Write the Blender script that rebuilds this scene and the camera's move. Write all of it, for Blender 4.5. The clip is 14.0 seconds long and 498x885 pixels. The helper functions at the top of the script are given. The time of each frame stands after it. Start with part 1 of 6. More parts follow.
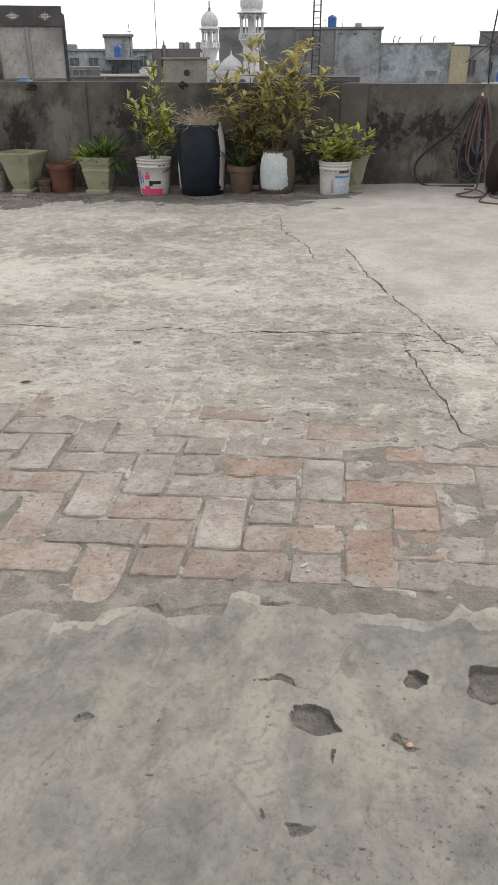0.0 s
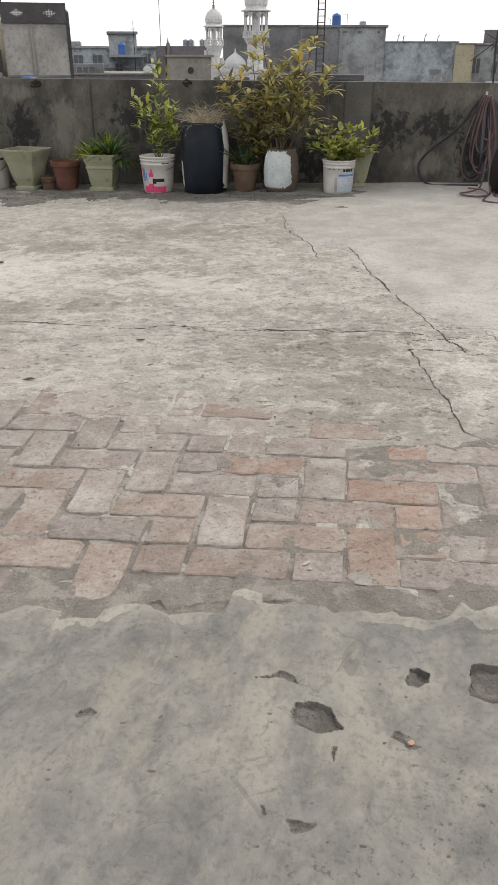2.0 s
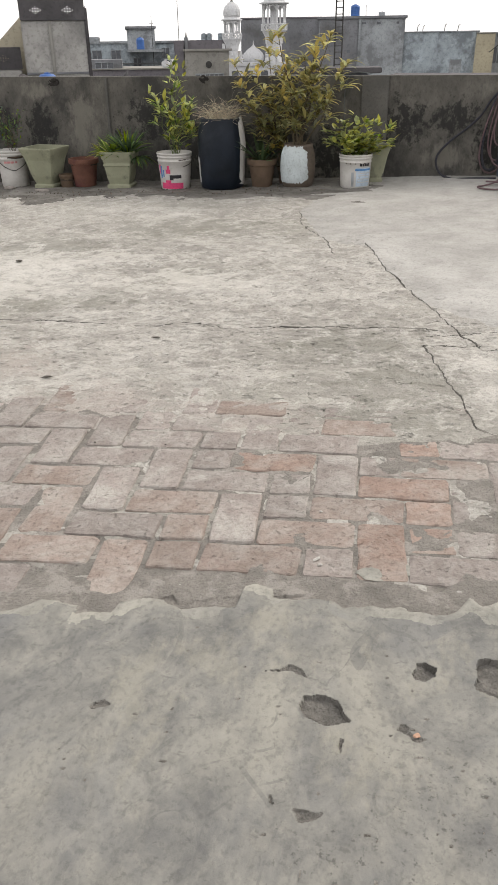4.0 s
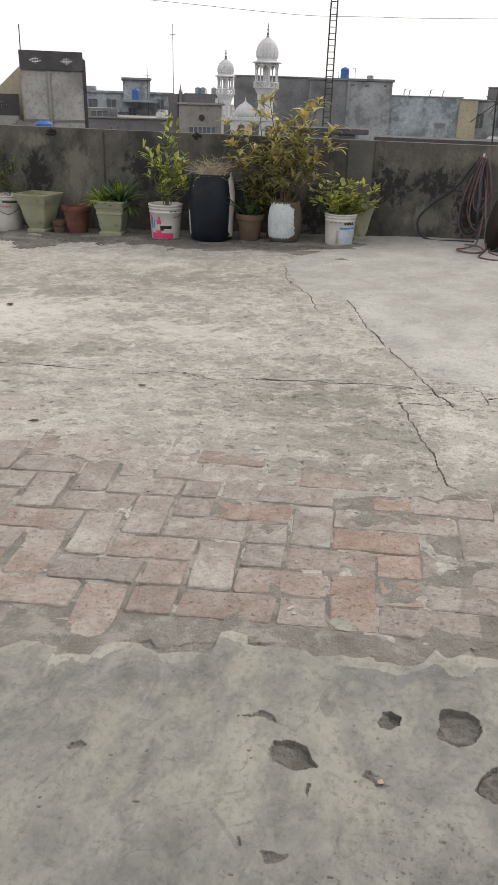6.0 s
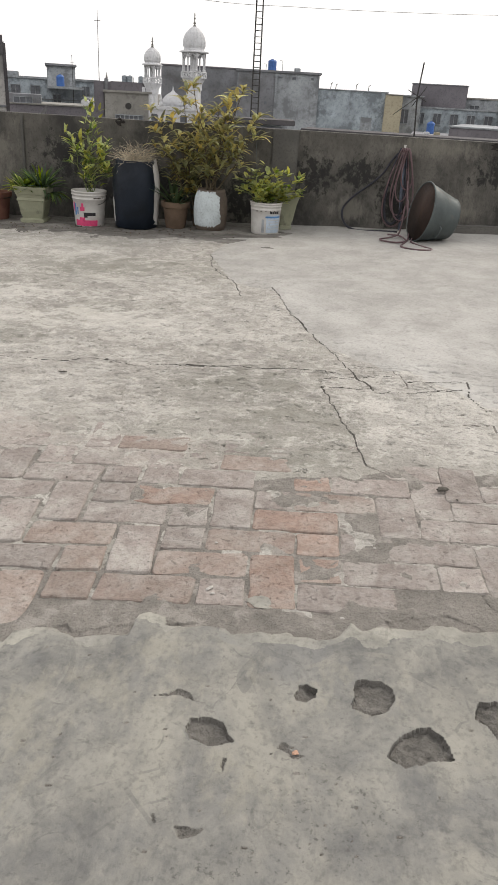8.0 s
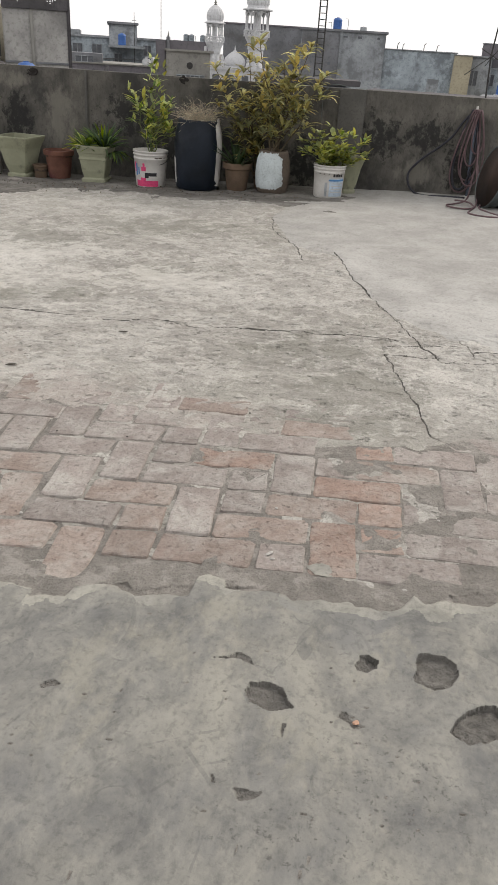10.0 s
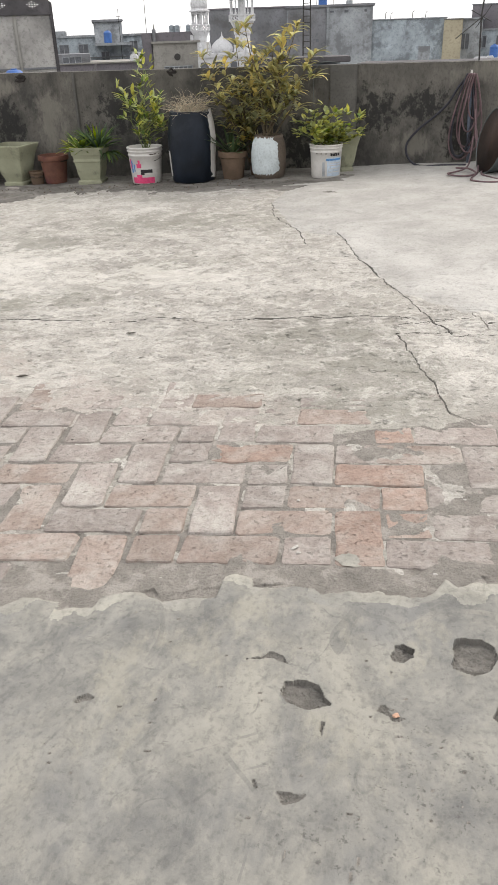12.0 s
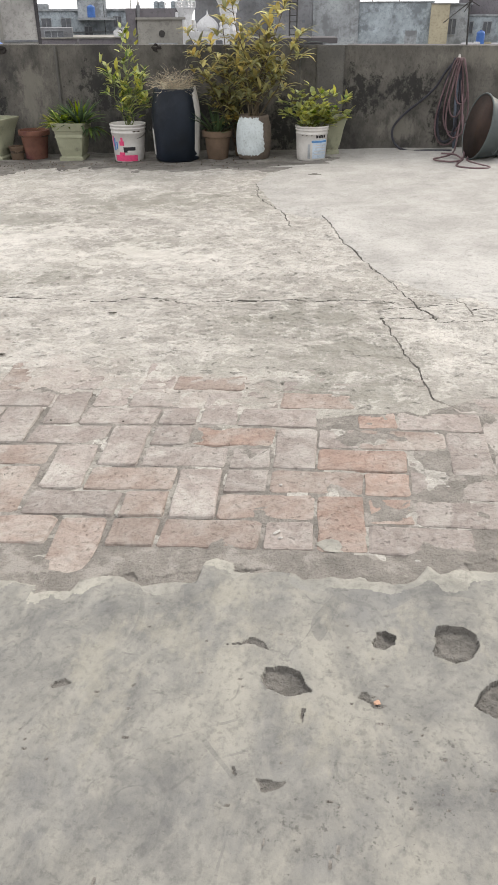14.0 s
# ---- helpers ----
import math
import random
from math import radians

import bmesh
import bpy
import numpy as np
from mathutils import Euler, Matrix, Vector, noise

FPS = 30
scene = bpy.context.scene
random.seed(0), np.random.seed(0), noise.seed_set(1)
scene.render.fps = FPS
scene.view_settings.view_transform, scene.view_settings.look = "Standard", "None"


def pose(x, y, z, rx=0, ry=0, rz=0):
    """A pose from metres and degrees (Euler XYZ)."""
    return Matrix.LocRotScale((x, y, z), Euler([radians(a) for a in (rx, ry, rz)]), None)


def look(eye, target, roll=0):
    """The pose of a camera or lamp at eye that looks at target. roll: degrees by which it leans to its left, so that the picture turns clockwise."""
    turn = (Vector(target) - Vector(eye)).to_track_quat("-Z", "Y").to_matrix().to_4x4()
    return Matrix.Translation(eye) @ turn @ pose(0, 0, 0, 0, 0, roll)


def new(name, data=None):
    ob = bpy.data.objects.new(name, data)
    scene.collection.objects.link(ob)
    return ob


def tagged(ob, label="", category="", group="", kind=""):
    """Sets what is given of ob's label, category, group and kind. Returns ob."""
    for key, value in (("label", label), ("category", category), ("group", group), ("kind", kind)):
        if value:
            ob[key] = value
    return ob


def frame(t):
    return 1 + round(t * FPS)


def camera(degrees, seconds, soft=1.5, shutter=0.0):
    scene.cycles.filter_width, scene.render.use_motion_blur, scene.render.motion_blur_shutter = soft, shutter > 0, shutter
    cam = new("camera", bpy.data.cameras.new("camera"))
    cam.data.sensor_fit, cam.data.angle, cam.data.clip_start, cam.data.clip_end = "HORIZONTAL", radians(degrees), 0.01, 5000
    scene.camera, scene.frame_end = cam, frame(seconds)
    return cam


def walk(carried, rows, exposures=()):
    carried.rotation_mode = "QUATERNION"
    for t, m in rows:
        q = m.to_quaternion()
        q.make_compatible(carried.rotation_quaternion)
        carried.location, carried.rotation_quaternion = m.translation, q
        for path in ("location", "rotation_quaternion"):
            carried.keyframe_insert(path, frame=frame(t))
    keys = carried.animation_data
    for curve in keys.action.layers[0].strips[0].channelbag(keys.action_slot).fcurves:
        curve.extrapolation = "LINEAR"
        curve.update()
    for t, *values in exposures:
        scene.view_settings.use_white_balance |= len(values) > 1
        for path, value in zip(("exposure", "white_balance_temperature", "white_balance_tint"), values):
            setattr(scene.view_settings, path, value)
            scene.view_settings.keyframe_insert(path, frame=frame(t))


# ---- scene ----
cam = camera(36.8, 14.0, soft=1.5)
PATH = [
    (0, (-0.0883, 0.0351, 1.0377), (-0.3882, 1.7879, 0.1224), -0.10),
    (0.5, (-0.0927, 0.0312, 1.0391), (-0.3936, 1.7838, 0.1236), 0.28),
    (1, (-0.0947, 0.0326, 1.0383), (-0.3943, 1.7782, 0.1091), 0.29),
    (1.5, (-0.0892, 0.0329, 1.0380), (-0.3905, 1.7769, 0.1064), 0.10),
    (2, (-0.0902, 0.0322, 1.0379), (-0.3947, 1.7821, 0.1186), 0.14),
    (2.5, (-0.0862, 0.0367, 1.0380), (-0.3847, 1.7843, 0.1123), -0.25),
    (3, (-0.0703, 0.0346, 1.0481), (-0.3847, 1.7880, 0.1387), -2.01),
    (3.2, (-0.0674, 0.0208, 1.0568), (-0.4123, 1.7762, 0.1628), -2.49),
    (5.3, (-0.0669, 0.0087, 1.0601), (-0.4055, 1.7017, 0.0506), 1.68),
    (5.5, (-0.0669, -0.0051, 1.0844), (-0.4827, 1.7030, 0.1307), -0.30),
    (5.7, (-0.0726, -0.0294, 1.0948), (-0.4488, 1.7170, 0.1957), 1.45),
    (6, (-0.0563, -0.0520, 1.1147), (-0.3691, 1.7419, 0.2875), 1.85),
    (6.2, (-0.0519, -0.0526, 1.1173), (-0.3834, 1.7545, 0.3270), 1.15),
    (6.5, (-0.0507, -0.0755, 1.1348), (-0.4537, 1.7462, 0.4143), 0.88),
    (6.8, (-0.0421, -0.0705, 1.1305), (-0.5473, 1.7448, 0.4601), -0.43),
    (7, (-0.0354, -0.0732, 1.1201), (-0.3563, 1.7735, 0.4224), 2.10),
    (7.2, (-0.0122, -0.0516, 1.1075), (-0.1976, 1.7483, 0.2553), 2.66),
    (7.5, (-0.0073, -0.0382, 1.0900), (-0.1144, 1.7900, 0.2862), 2.96),
    (8, (-0.0131, -0.0527, 1.0853), (-0.1497, 1.7583, 0.2476), 3.31),
    (8.5, (-0.0150, -0.0546, 1.0845), (-0.1742, 1.7635, 0.2666), 3.11),
    (9, (-0.0291, -0.0629, 1.0813), (-0.2599, 1.7422, 0.2517), 3.64),
    (9.2, (-0.0490, -0.0563, 1.0687), (-0.3271, 1.7234, 0.1994), 4.90),
    (11.3, (-0.0557, 0.0044, 1.0588), (-0.3053, 1.7346, 0.0872), -0.81),
    (11.5, (-0.0456, 0.0125, 1.0599), (-0.3359, 1.7212, 0.0619), -2.44),
    (12, (-0.0481, 0.0024, 1.0632), (-0.3552, 1.7349, 0.1123), -2.02),
    (12.5, (-0.0517, 0.0051, 1.0662), (-0.4130, 1.7229, 0.1078), -2.38),
    (13, (-0.0652, 0.0128, 1.0555), (-0.3862, 1.7312, 0.0838), -0.80),
    (13.5, (-0.0672, 0.0169, 1.0488), (-0.3520, 1.7336, 0.0631), 0.12),
    (14, (-0.0596, 0.0233, 1.0485), (-0.3102, 1.7436, 0.0596), -0.30),
]
walk(cam, [(t, look(eye, target, roll)) for t, eye, target, roll in PATH],
     exposures=[(0, 0.2, 6520, 10), (3.2, 0.2, 6520, 10), (5.3, 0.62, 6480, 10), (5.5, 0.6, 6480, 10), (5.75, 0.2, 6480, 10), (6, 0.14, 6500, 10), (6.5, -0.27, 6620, 10), (6.8, -0.54, 6620, 10), (7, -0.62, 6620, 10), (7.2, -0.56, 6620, 10), (7.5, -0.04, 6500, 10), (8, 0.22, 6500, 10), (8.5, -0.06, 6500, 10), (9, -0.1, 6500, 10), (11.3, 0.55, 6430, 10), (12.5, 0.6, 6430, 10), (13.5, 0.66, 6430, 10), (14, 0.62, 6430, 10)])

# ---- world, sun ----
world = bpy.data.worlds.new("world")
scene.world = world
world.use_nodes = True
wn, wl = world.node_tree.nodes, world.node_tree.links
sky = wn.new("ShaderNodeTexSky")
sky.sky_type, sky.sun_disc = "NISHITA", False
sky.sun_elevation, sky.sun_rotation = radians(42), radians(40)
sky.air_density, sky.dust_density, sky.ozone_density = 1.0, 6.0, 1.0
veil = wn.new("ShaderNodeMix")
veil.data_type = "RGBA"
veil.inputs[0].default_value = 0.8
veil.inputs[7].default_value = (10.6, 10.3, 10.1, 1)
wl.new(sky.outputs[0], veil.inputs[6])
wl.new(veil.outputs[2], wn["Background"].inputs[0])
wn["Background"].inputs[1].default_value = 0.112

sun = new("sun", bpy.data.lights.new("sun", "SUN"))
sun.data.energy, sun.data.angle, sun.data.color = 1.1, radians(24), (1.0, 0.93, 0.83)
sun.matrix_world = look((4.8, 5.7, 6.7), (0, 0, 0))


# ---- materials ----
def material(name, dark, light, scale=6.0, fine=60.0, rough=0.85, bump=0.3, metal=0.0, stretch=(1, 1, 1), stain=None, stain_scale=2.0,
             stain_amount=0.5, edge=0.0, depth=0.004, specks=0.45, island=0.0, random_tint=0.0, spec=0.4, through_light=0.0):
    """A surface with broad and fine variation, an optional stain colour, and relief."""
    m = bpy.data.materials.new(name)
    m.use_nodes = True
    n, l = m.node_tree.nodes, m.node_tree.links
    b = n["Principled BSDF"]
    co = n.new("ShaderNodeTexCoord")
    mp = n.new("ShaderNodeMapping")
    mp.inputs["Scale"].default_value = stretch
    l.new(co.outputs["Object"], mp.inputs[0])

    def noise_node(sc, detail=5.0, r=0.6, w=0.0):
        q = n.new("ShaderNodeTexNoise")
        q.noise_dimensions = "4D"
        q.inputs["W"].default_value = w
        q.inputs["Scale"].default_value, q.inputs["Detail"].default_value, q.inputs["Roughness"].default_value = sc, detail, r
        l.new(mp.outputs[0], q.inputs["Vector"])
        return q.outputs[0]

    def rng(src, a, c, lo=0.0, hi=1.0):
        q = n.new("ShaderNodeMapRange")
        q.inputs[1].default_value, q.inputs[2].default_value, q.inputs[3].default_value, q.inputs[4].default_value = a, c, lo, hi
        l.new(src, q.inputs[0])
        return q.outputs[0]

    def mixc(f, a, c):
        q = n.new("ShaderNodeMix")
        q.data_type = "RGBA"
        for s_, v in ((0, f), (6, a), (7, c)):
            if isinstance(v, bpy.types.NodeSocket):
                l.new(v, q.inputs[s_])
            else:
                q.inputs[s_].default_value = v if s_ == 0 else (*v, 1)
        return q.outputs[2]

    w0 = (sum(map(ord, name)) % 97) * 1.7
    big = rng(noise_node(scale, 5, 0.62, w0), 0.34, 0.66)
    small = noise_node(fine, 4, 0.7, w0 + 3)
    col = mixc(big, dark, light)
    col = mixc(rng(small, 0.36, 0.5, specks, 0.0), col, tuple(v * 0.5 for v in dark))
    if stain:
        cut = 0.62 - 0.3 * stain_amount
        f = rng(noise_node(stain_scale, 8, 0.68, w0 + 9), cut, cut + (edge or 0.12 + 0.08 * stain_amount), 0.0, 0.85)
        col = mixc(f, col, stain)
    if island or random_tint:
        src = n.new("ShaderNodeNewGeometry").outputs["Random Per Island"] if island else n.new("ShaderNodeObjectInfo").outputs["Random"]
        hsv = n.new("ShaderNodeHueSaturation")
        k = island or random_tint
        l.new(rng(src, 0, 1, 1 - k, 1 + k), hsv.inputs["Value"])
        sc = n.new("ShaderNodeMath")
        sc.operation = "FRACT"
        q = n.new("ShaderNodeMath")
        q.operation = "MULTIPLY"
        q.inputs[1].default_value = 7.31
        l.new(src, q.inputs[0])
        l.new(q.outputs[0], sc.inputs[0])
        l.new(rng(sc.outputs[0], 0, 1, 0.5 - 0.05 * k, 0.5 + 0.05 * k), hsv.inputs["Hue"])
        l.new(rng(sc.outputs[0], 0, 1, 1 + 0.35 * k, 1 - 0.55 * k), hsv.inputs["Saturation"])
        l.new(col, hsv.inputs["Color"])
        col = hsv.outputs[0]
    l.new(col, b.inputs["Base Color"])
    l.new(rng(small, 0.3, 0.7, max(0.05, rough - 0.12), min(1, rough + 0.1)), b.inputs["Roughness"])
    b.inputs["Metallic"].default_value = metal
    b.inputs["Specular IOR Level"].default_value = spec
    if through_light:
        tr = n.new("ShaderNodeBsdfTranslucent")
        l.new(col, tr.inputs["Color"])
        ms = n.new("ShaderNodeMixShader")
        ms.inputs[0].default_value = through_light
        l.new(b.outputs[0], ms.inputs[1])
        l.new(tr.outputs[0], ms.inputs[2])
        l.new(ms.outputs[0], n["Material Output"].inputs[0])
    if bump:
        bp = n.new("ShaderNodeBump")
        bp.inputs["Strength"].default_value, bp.inputs["Distance"].default_value = bump, depth
        add = n.new("ShaderNodeMath")
        add.operation = "ADD"
        l.new(big, add.inputs[0])
        l.new(small, add.inputs[1])
        l.new(add.outputs[0], bp.inputs["Height"])
        l.new(bp.outputs[0], b.inputs["Normal"])
    return m


def cement(name, dark, light, pale, tint, mid=9.0, broad=1.1, stretch=(0.75, 1.2, 1), fleck=0.6, fleck_scale=24.0, bump=0.6, rough=0.88, low=0.38, high=0.62, each=0.0, strokes=0.0, flake=0.0):
    """Weathered cement: blotches at several sizes, pale worn patches, a dull tint and small dark flecks."""
    m = bpy.data.materials.new(name)
    m.use_nodes = True
    n, l = m.node_tree.nodes, m.node_tree.links
    b = n["Principled BSDF"]
    co, mp = n.new("ShaderNodeTexCoord"), n.new("ShaderNodeMapping")
    mp.inputs["Scale"].default_value = stretch
    l.new(co.outputs["Object"], mp.inputs[0])

    def grain(sc, detail, r, w, distort=0.0, long=False):
        q = n.new("ShaderNodeTexNoise")
        q.noise_dimensions = "4D"
        for key, value in (("W", w), ("Scale", sc), ("Detail", detail), ("Roughness", r), ("Distortion", distort)):
            q.inputs[key].default_value = value
        if each:
            l.new(rng(n.new("ShaderNodeObjectInfo").outputs["Random"], 0, 1, w, w + 60), q.inputs["W"])
        l.new((mp2 if long else mp).outputs[0], q.inputs["Vector"])
        return q.outputs[0]

    mp2 = n.new("ShaderNodeMapping")
    mp2.inputs["Scale"].default_value = (0.75, 1.15, 1) if not each else (1, 1, 1)
    l.new(co.outputs["Object"], mp2.inputs[0])

    def rng(src, a, c, lo=0.0, hi=1.0):
        q = n.new("ShaderNodeMapRange")
        for k, v in enumerate((a, c, lo, hi)):
            q.inputs[k + 1].default_value = v
        l.new(src, q.inputs[0])
        return q.outputs[0]

    def mixc(f, a, c):
        q = n.new("ShaderNodeMix")
        q.data_type = "RGBA"
        for k, v in ((0, f), (6, a), (7, c)):
            if isinstance(v, bpy.types.NodeSocket):
                l.new(v, q.inputs[k])
            else:
                q.inputs[k].default_value = (*v, 1)
        return q.outputs[2]

    mid_n, fine_n = grain(mid, 8, 0.68, 2.0, 0.6), grain(70, 4, 0.7, 5.0)
    col = mixc(rng(mid_n, low, high), dark, light)
    col = mixc(rng(grain(broad, 7, 0.66, 11.0, 0.8), 0.47, 0.63, 0.0, 0.85), col, pale)
    col = mixc(rng(grain(broad * 1.3, 6, 0.6, 23.0, 0.5), 0.5, 0.7, 0.0, 0.75), col, tint)
    col = mixc(rng(grain(mid * 0.45, 8, 0.72, 29.0, 0.4), 0.54, 0.68, 0.0, 0.55), col, dark)
    if flake:
        # skins worn through, with crisp ragged edges
        for sc, w, cut, shade in ((4.2, 61.0, 0.54, dark), (6.5, 67.0, 0.55, pale), (13.0, 71.0, 0.57, dark), (17.0, 73.0, 0.57, pale)):
            col = mixc(rng(grain(sc, 7, 0.6, w, 0.7), cut, cut + 0.025, 0.0, flake), col, shade)
    if strokes:
        # curved trowel marks, pale and dark
        for sc, w, shade in ((1.7, 41.0, pale), (2.3, 47.0, dark), (4.5, 53.0, dark)):
            near = n.new("ShaderNodeMath")
            near.operation = "COMPARE"
            near.inputs[1].default_value, near.inputs[2].default_value = 0.5, 0.006
            l.new(grain(sc, 2.5, 0.45, w, 0.7), near.inputs[0])
            broken = n.new("ShaderNodeMath")
            broken.operation = "MULTIPLY"
            l.new(near.outputs[0], broken.inputs[0])
            l.new(rng(grain(sc * 3, 3, 0.6, w + 2), 0.5, 0.6, 0.0, strokes), broken.inputs[1])
            col = mixc(broken.outputs[0], col, tuple(v * 0.9 for v in shade))
    spots = rng(grain(fleck_scale, 5, 0.62, 31.0, 0.3, True), 0.6, 0.68)
    col = mixc(rng(spots, 0, 1, 0.0, fleck), col, tuple(v * 0.42 for v in dark))
    col = mixc(rng(fine_n, 0.35, 0.5, 0.4, 0.0), col, tuple(v * 0.6 for v in dark))
    if each:
        hsv = n.new("ShaderNodeHueSaturation")
        l.new(rng(n.new("ShaderNodeObjectInfo").outputs["Random"], 0, 1, 1 - each, 1 + each), hsv.inputs["Value"])
        l.new(col, hsv.inputs["Color"])
        col = hsv.outputs[0]
    l.new(col, b.inputs["Base Color"])
    l.new(rng(mid_n, 0.3, 0.7, rough + 0.08, rough - 0.08), b.inputs["Roughness"])
    b.inputs["Specular IOR Level"].default_value = 0.35
    h = n.new("ShaderNodeMath")
    h.operation = "MULTIPLY_ADD"
    h.inputs[1].default_value = 1.6
    l.new(mid_n, h.inputs[0])
    l.new(fine_n, h.inputs[2])
    h2 = n.new("ShaderNodeMath")
    h2.operation = "SUBTRACT"
    l.new(h.outputs[0], h2.inputs[0])
    l.new(spots, h2.inputs[1])
    bp = n.new("ShaderNodeBump")
    bp.inputs["Strength"].default_value, bp.inputs["Distance"].default_value = bump, 0.011
    l.new(h2.outputs[0], bp.inputs["Height"])
    l.new(bp.outputs[0], b.inputs["Normal"])
    return m


SCREED = cement("weathered_screed", (0.27, 0.256, 0.229), (0.415, 0.396, 0.36), (0.55, 0.53, 0.488), (0.285, 0.278, 0.236), mid=11.0, broad=0.8, stretch=(0.95, 1.05, 1), fleck=0.4, fleck_scale=34, low=0.36, high=0.62, bump=0.9, flake=0.42)
SMOOTH = cement("smooth_cement", (0.288, 0.279, 0.259), (0.376, 0.365, 0.341), (0.46, 0.449, 0.423), (0.31, 0.302, 0.281), mid=4.0, broad=0.8, stretch=(1, 1, 1), fleck=0.3, fleck_scale=26, bump=0.2, flake=0.14)
SLAB = cement("trowelled_cement", (0.138, 0.137, 0.13), (0.246, 0.24, 0.215), (0.3, 0.288, 0.248), (0.168, 0.17, 0.17), mid=10.0, broad=3.2, stretch=(1.0, 0.85, 1), fleck=0.35, fleck_scale=60, bump=0.22, rough=0.82, strokes=0.45, flake=0.2)
LIP = cement("paler_slab_edge", (0.21, 0.206, 0.182), (0.3, 0.291, 0.256), (0.365, 0.352, 0.303), (0.22, 0.218, 0.204), mid=9.0, broad=4.0, stretch=(1.0, 0.85, 1), fleck=0.35, fleck_scale=60, bump=0.3, rough=0.84, strokes=0.3)
DIRT = cement("damp_dirt", (0.09, 0.083, 0.074), (0.16, 0.15, 0.134), (0.25, 0.238, 0.217), (0.1, 0.092, 0.08), mid=10.0, broad=2.0)
BED = material("crumbled_mortar", (0.17, 0.158, 0.14), (0.266, 0.247, 0.221), 14, 160, 0.95, 1.0, depth=0.008, stain=(0.325, 0.302, 0.272), stain_scale=11, stain_amount=0.35, edge=0.07)
PIT = material("pit_rubble", (0.135, 0.128, 0.115), (0.225, 0.213, 0.192), 30, 170, 0.95, 1.0, depth=0.008)
CRACK = material("crack_dirt", (0.075, 0.07, 0.062), (0.14, 0.132, 0.117), 30, 200, 0.95, 0.5)
BRICK = cement("worn_brick", (0.235, 0.205, 0.186), (0.335, 0.3, 0.274), (0.41, 0.388, 0.355), (0.295, 0.25, 0.226), mid=14.0, broad=5.0, stretch=(1, 1, 1), fleck=0.3, fleck_scale=80, bump=0.7, rough=0.9, each=0.1, flake=0.3)
BRICK_TAN = cement("tan_brick", (0.235, 0.188, 0.16), (0.33, 0.275, 0.24), (0.375, 0.348, 0.315), (0.28, 0.215, 0.185), mid=12.0, broad=5.0, stretch=(1, 1, 1), fleck=0.3, fleck_scale=80, bump=0.7, rough=0.9, each=0.1, flake=0.25)
BRICK_RED = cement("red_brick", (0.25, 0.18, 0.147), (0.358, 0.266, 0.22), (0.37, 0.33, 0.292), (0.315, 0.232, 0.192), mid=14.0, broad=6.0, stretch=(1, 1, 1), fleck=0.35, fleck_scale=80, bump=0.7, rough=0.9, each=0.1, flake=0.25)
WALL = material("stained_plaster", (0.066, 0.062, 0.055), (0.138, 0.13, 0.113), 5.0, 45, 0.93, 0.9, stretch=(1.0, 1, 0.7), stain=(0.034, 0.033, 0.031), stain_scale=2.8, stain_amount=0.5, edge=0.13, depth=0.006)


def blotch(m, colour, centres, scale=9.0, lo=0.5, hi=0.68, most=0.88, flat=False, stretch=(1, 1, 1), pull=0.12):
    """Adds ragged patches of colour to a material round centres of (x, z, half width, half height), or of (x, y, ...)
    on a flat floor.
    """
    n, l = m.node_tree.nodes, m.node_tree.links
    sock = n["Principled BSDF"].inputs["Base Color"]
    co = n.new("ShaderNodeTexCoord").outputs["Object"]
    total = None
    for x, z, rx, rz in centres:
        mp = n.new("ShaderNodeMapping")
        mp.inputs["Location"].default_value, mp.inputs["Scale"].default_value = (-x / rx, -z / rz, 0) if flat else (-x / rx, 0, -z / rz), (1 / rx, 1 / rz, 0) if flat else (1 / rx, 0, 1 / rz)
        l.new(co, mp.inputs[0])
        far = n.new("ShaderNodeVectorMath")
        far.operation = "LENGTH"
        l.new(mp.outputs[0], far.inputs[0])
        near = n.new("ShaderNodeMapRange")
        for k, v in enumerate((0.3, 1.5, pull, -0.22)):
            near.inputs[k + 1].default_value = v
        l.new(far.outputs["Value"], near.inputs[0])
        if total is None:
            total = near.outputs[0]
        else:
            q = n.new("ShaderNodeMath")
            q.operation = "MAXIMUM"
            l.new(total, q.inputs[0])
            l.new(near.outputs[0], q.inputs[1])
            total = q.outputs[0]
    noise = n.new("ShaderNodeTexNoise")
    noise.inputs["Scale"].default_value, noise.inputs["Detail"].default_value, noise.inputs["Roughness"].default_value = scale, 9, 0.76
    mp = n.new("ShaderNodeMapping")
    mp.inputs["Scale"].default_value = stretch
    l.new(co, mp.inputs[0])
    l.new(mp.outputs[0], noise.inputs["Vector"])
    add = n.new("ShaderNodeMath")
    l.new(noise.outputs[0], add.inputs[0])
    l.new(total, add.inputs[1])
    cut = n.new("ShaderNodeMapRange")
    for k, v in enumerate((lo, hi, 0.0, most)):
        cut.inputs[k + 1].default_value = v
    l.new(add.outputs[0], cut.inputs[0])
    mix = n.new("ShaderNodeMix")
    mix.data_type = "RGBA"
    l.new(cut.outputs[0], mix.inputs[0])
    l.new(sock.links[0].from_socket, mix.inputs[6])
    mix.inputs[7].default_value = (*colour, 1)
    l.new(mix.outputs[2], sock)


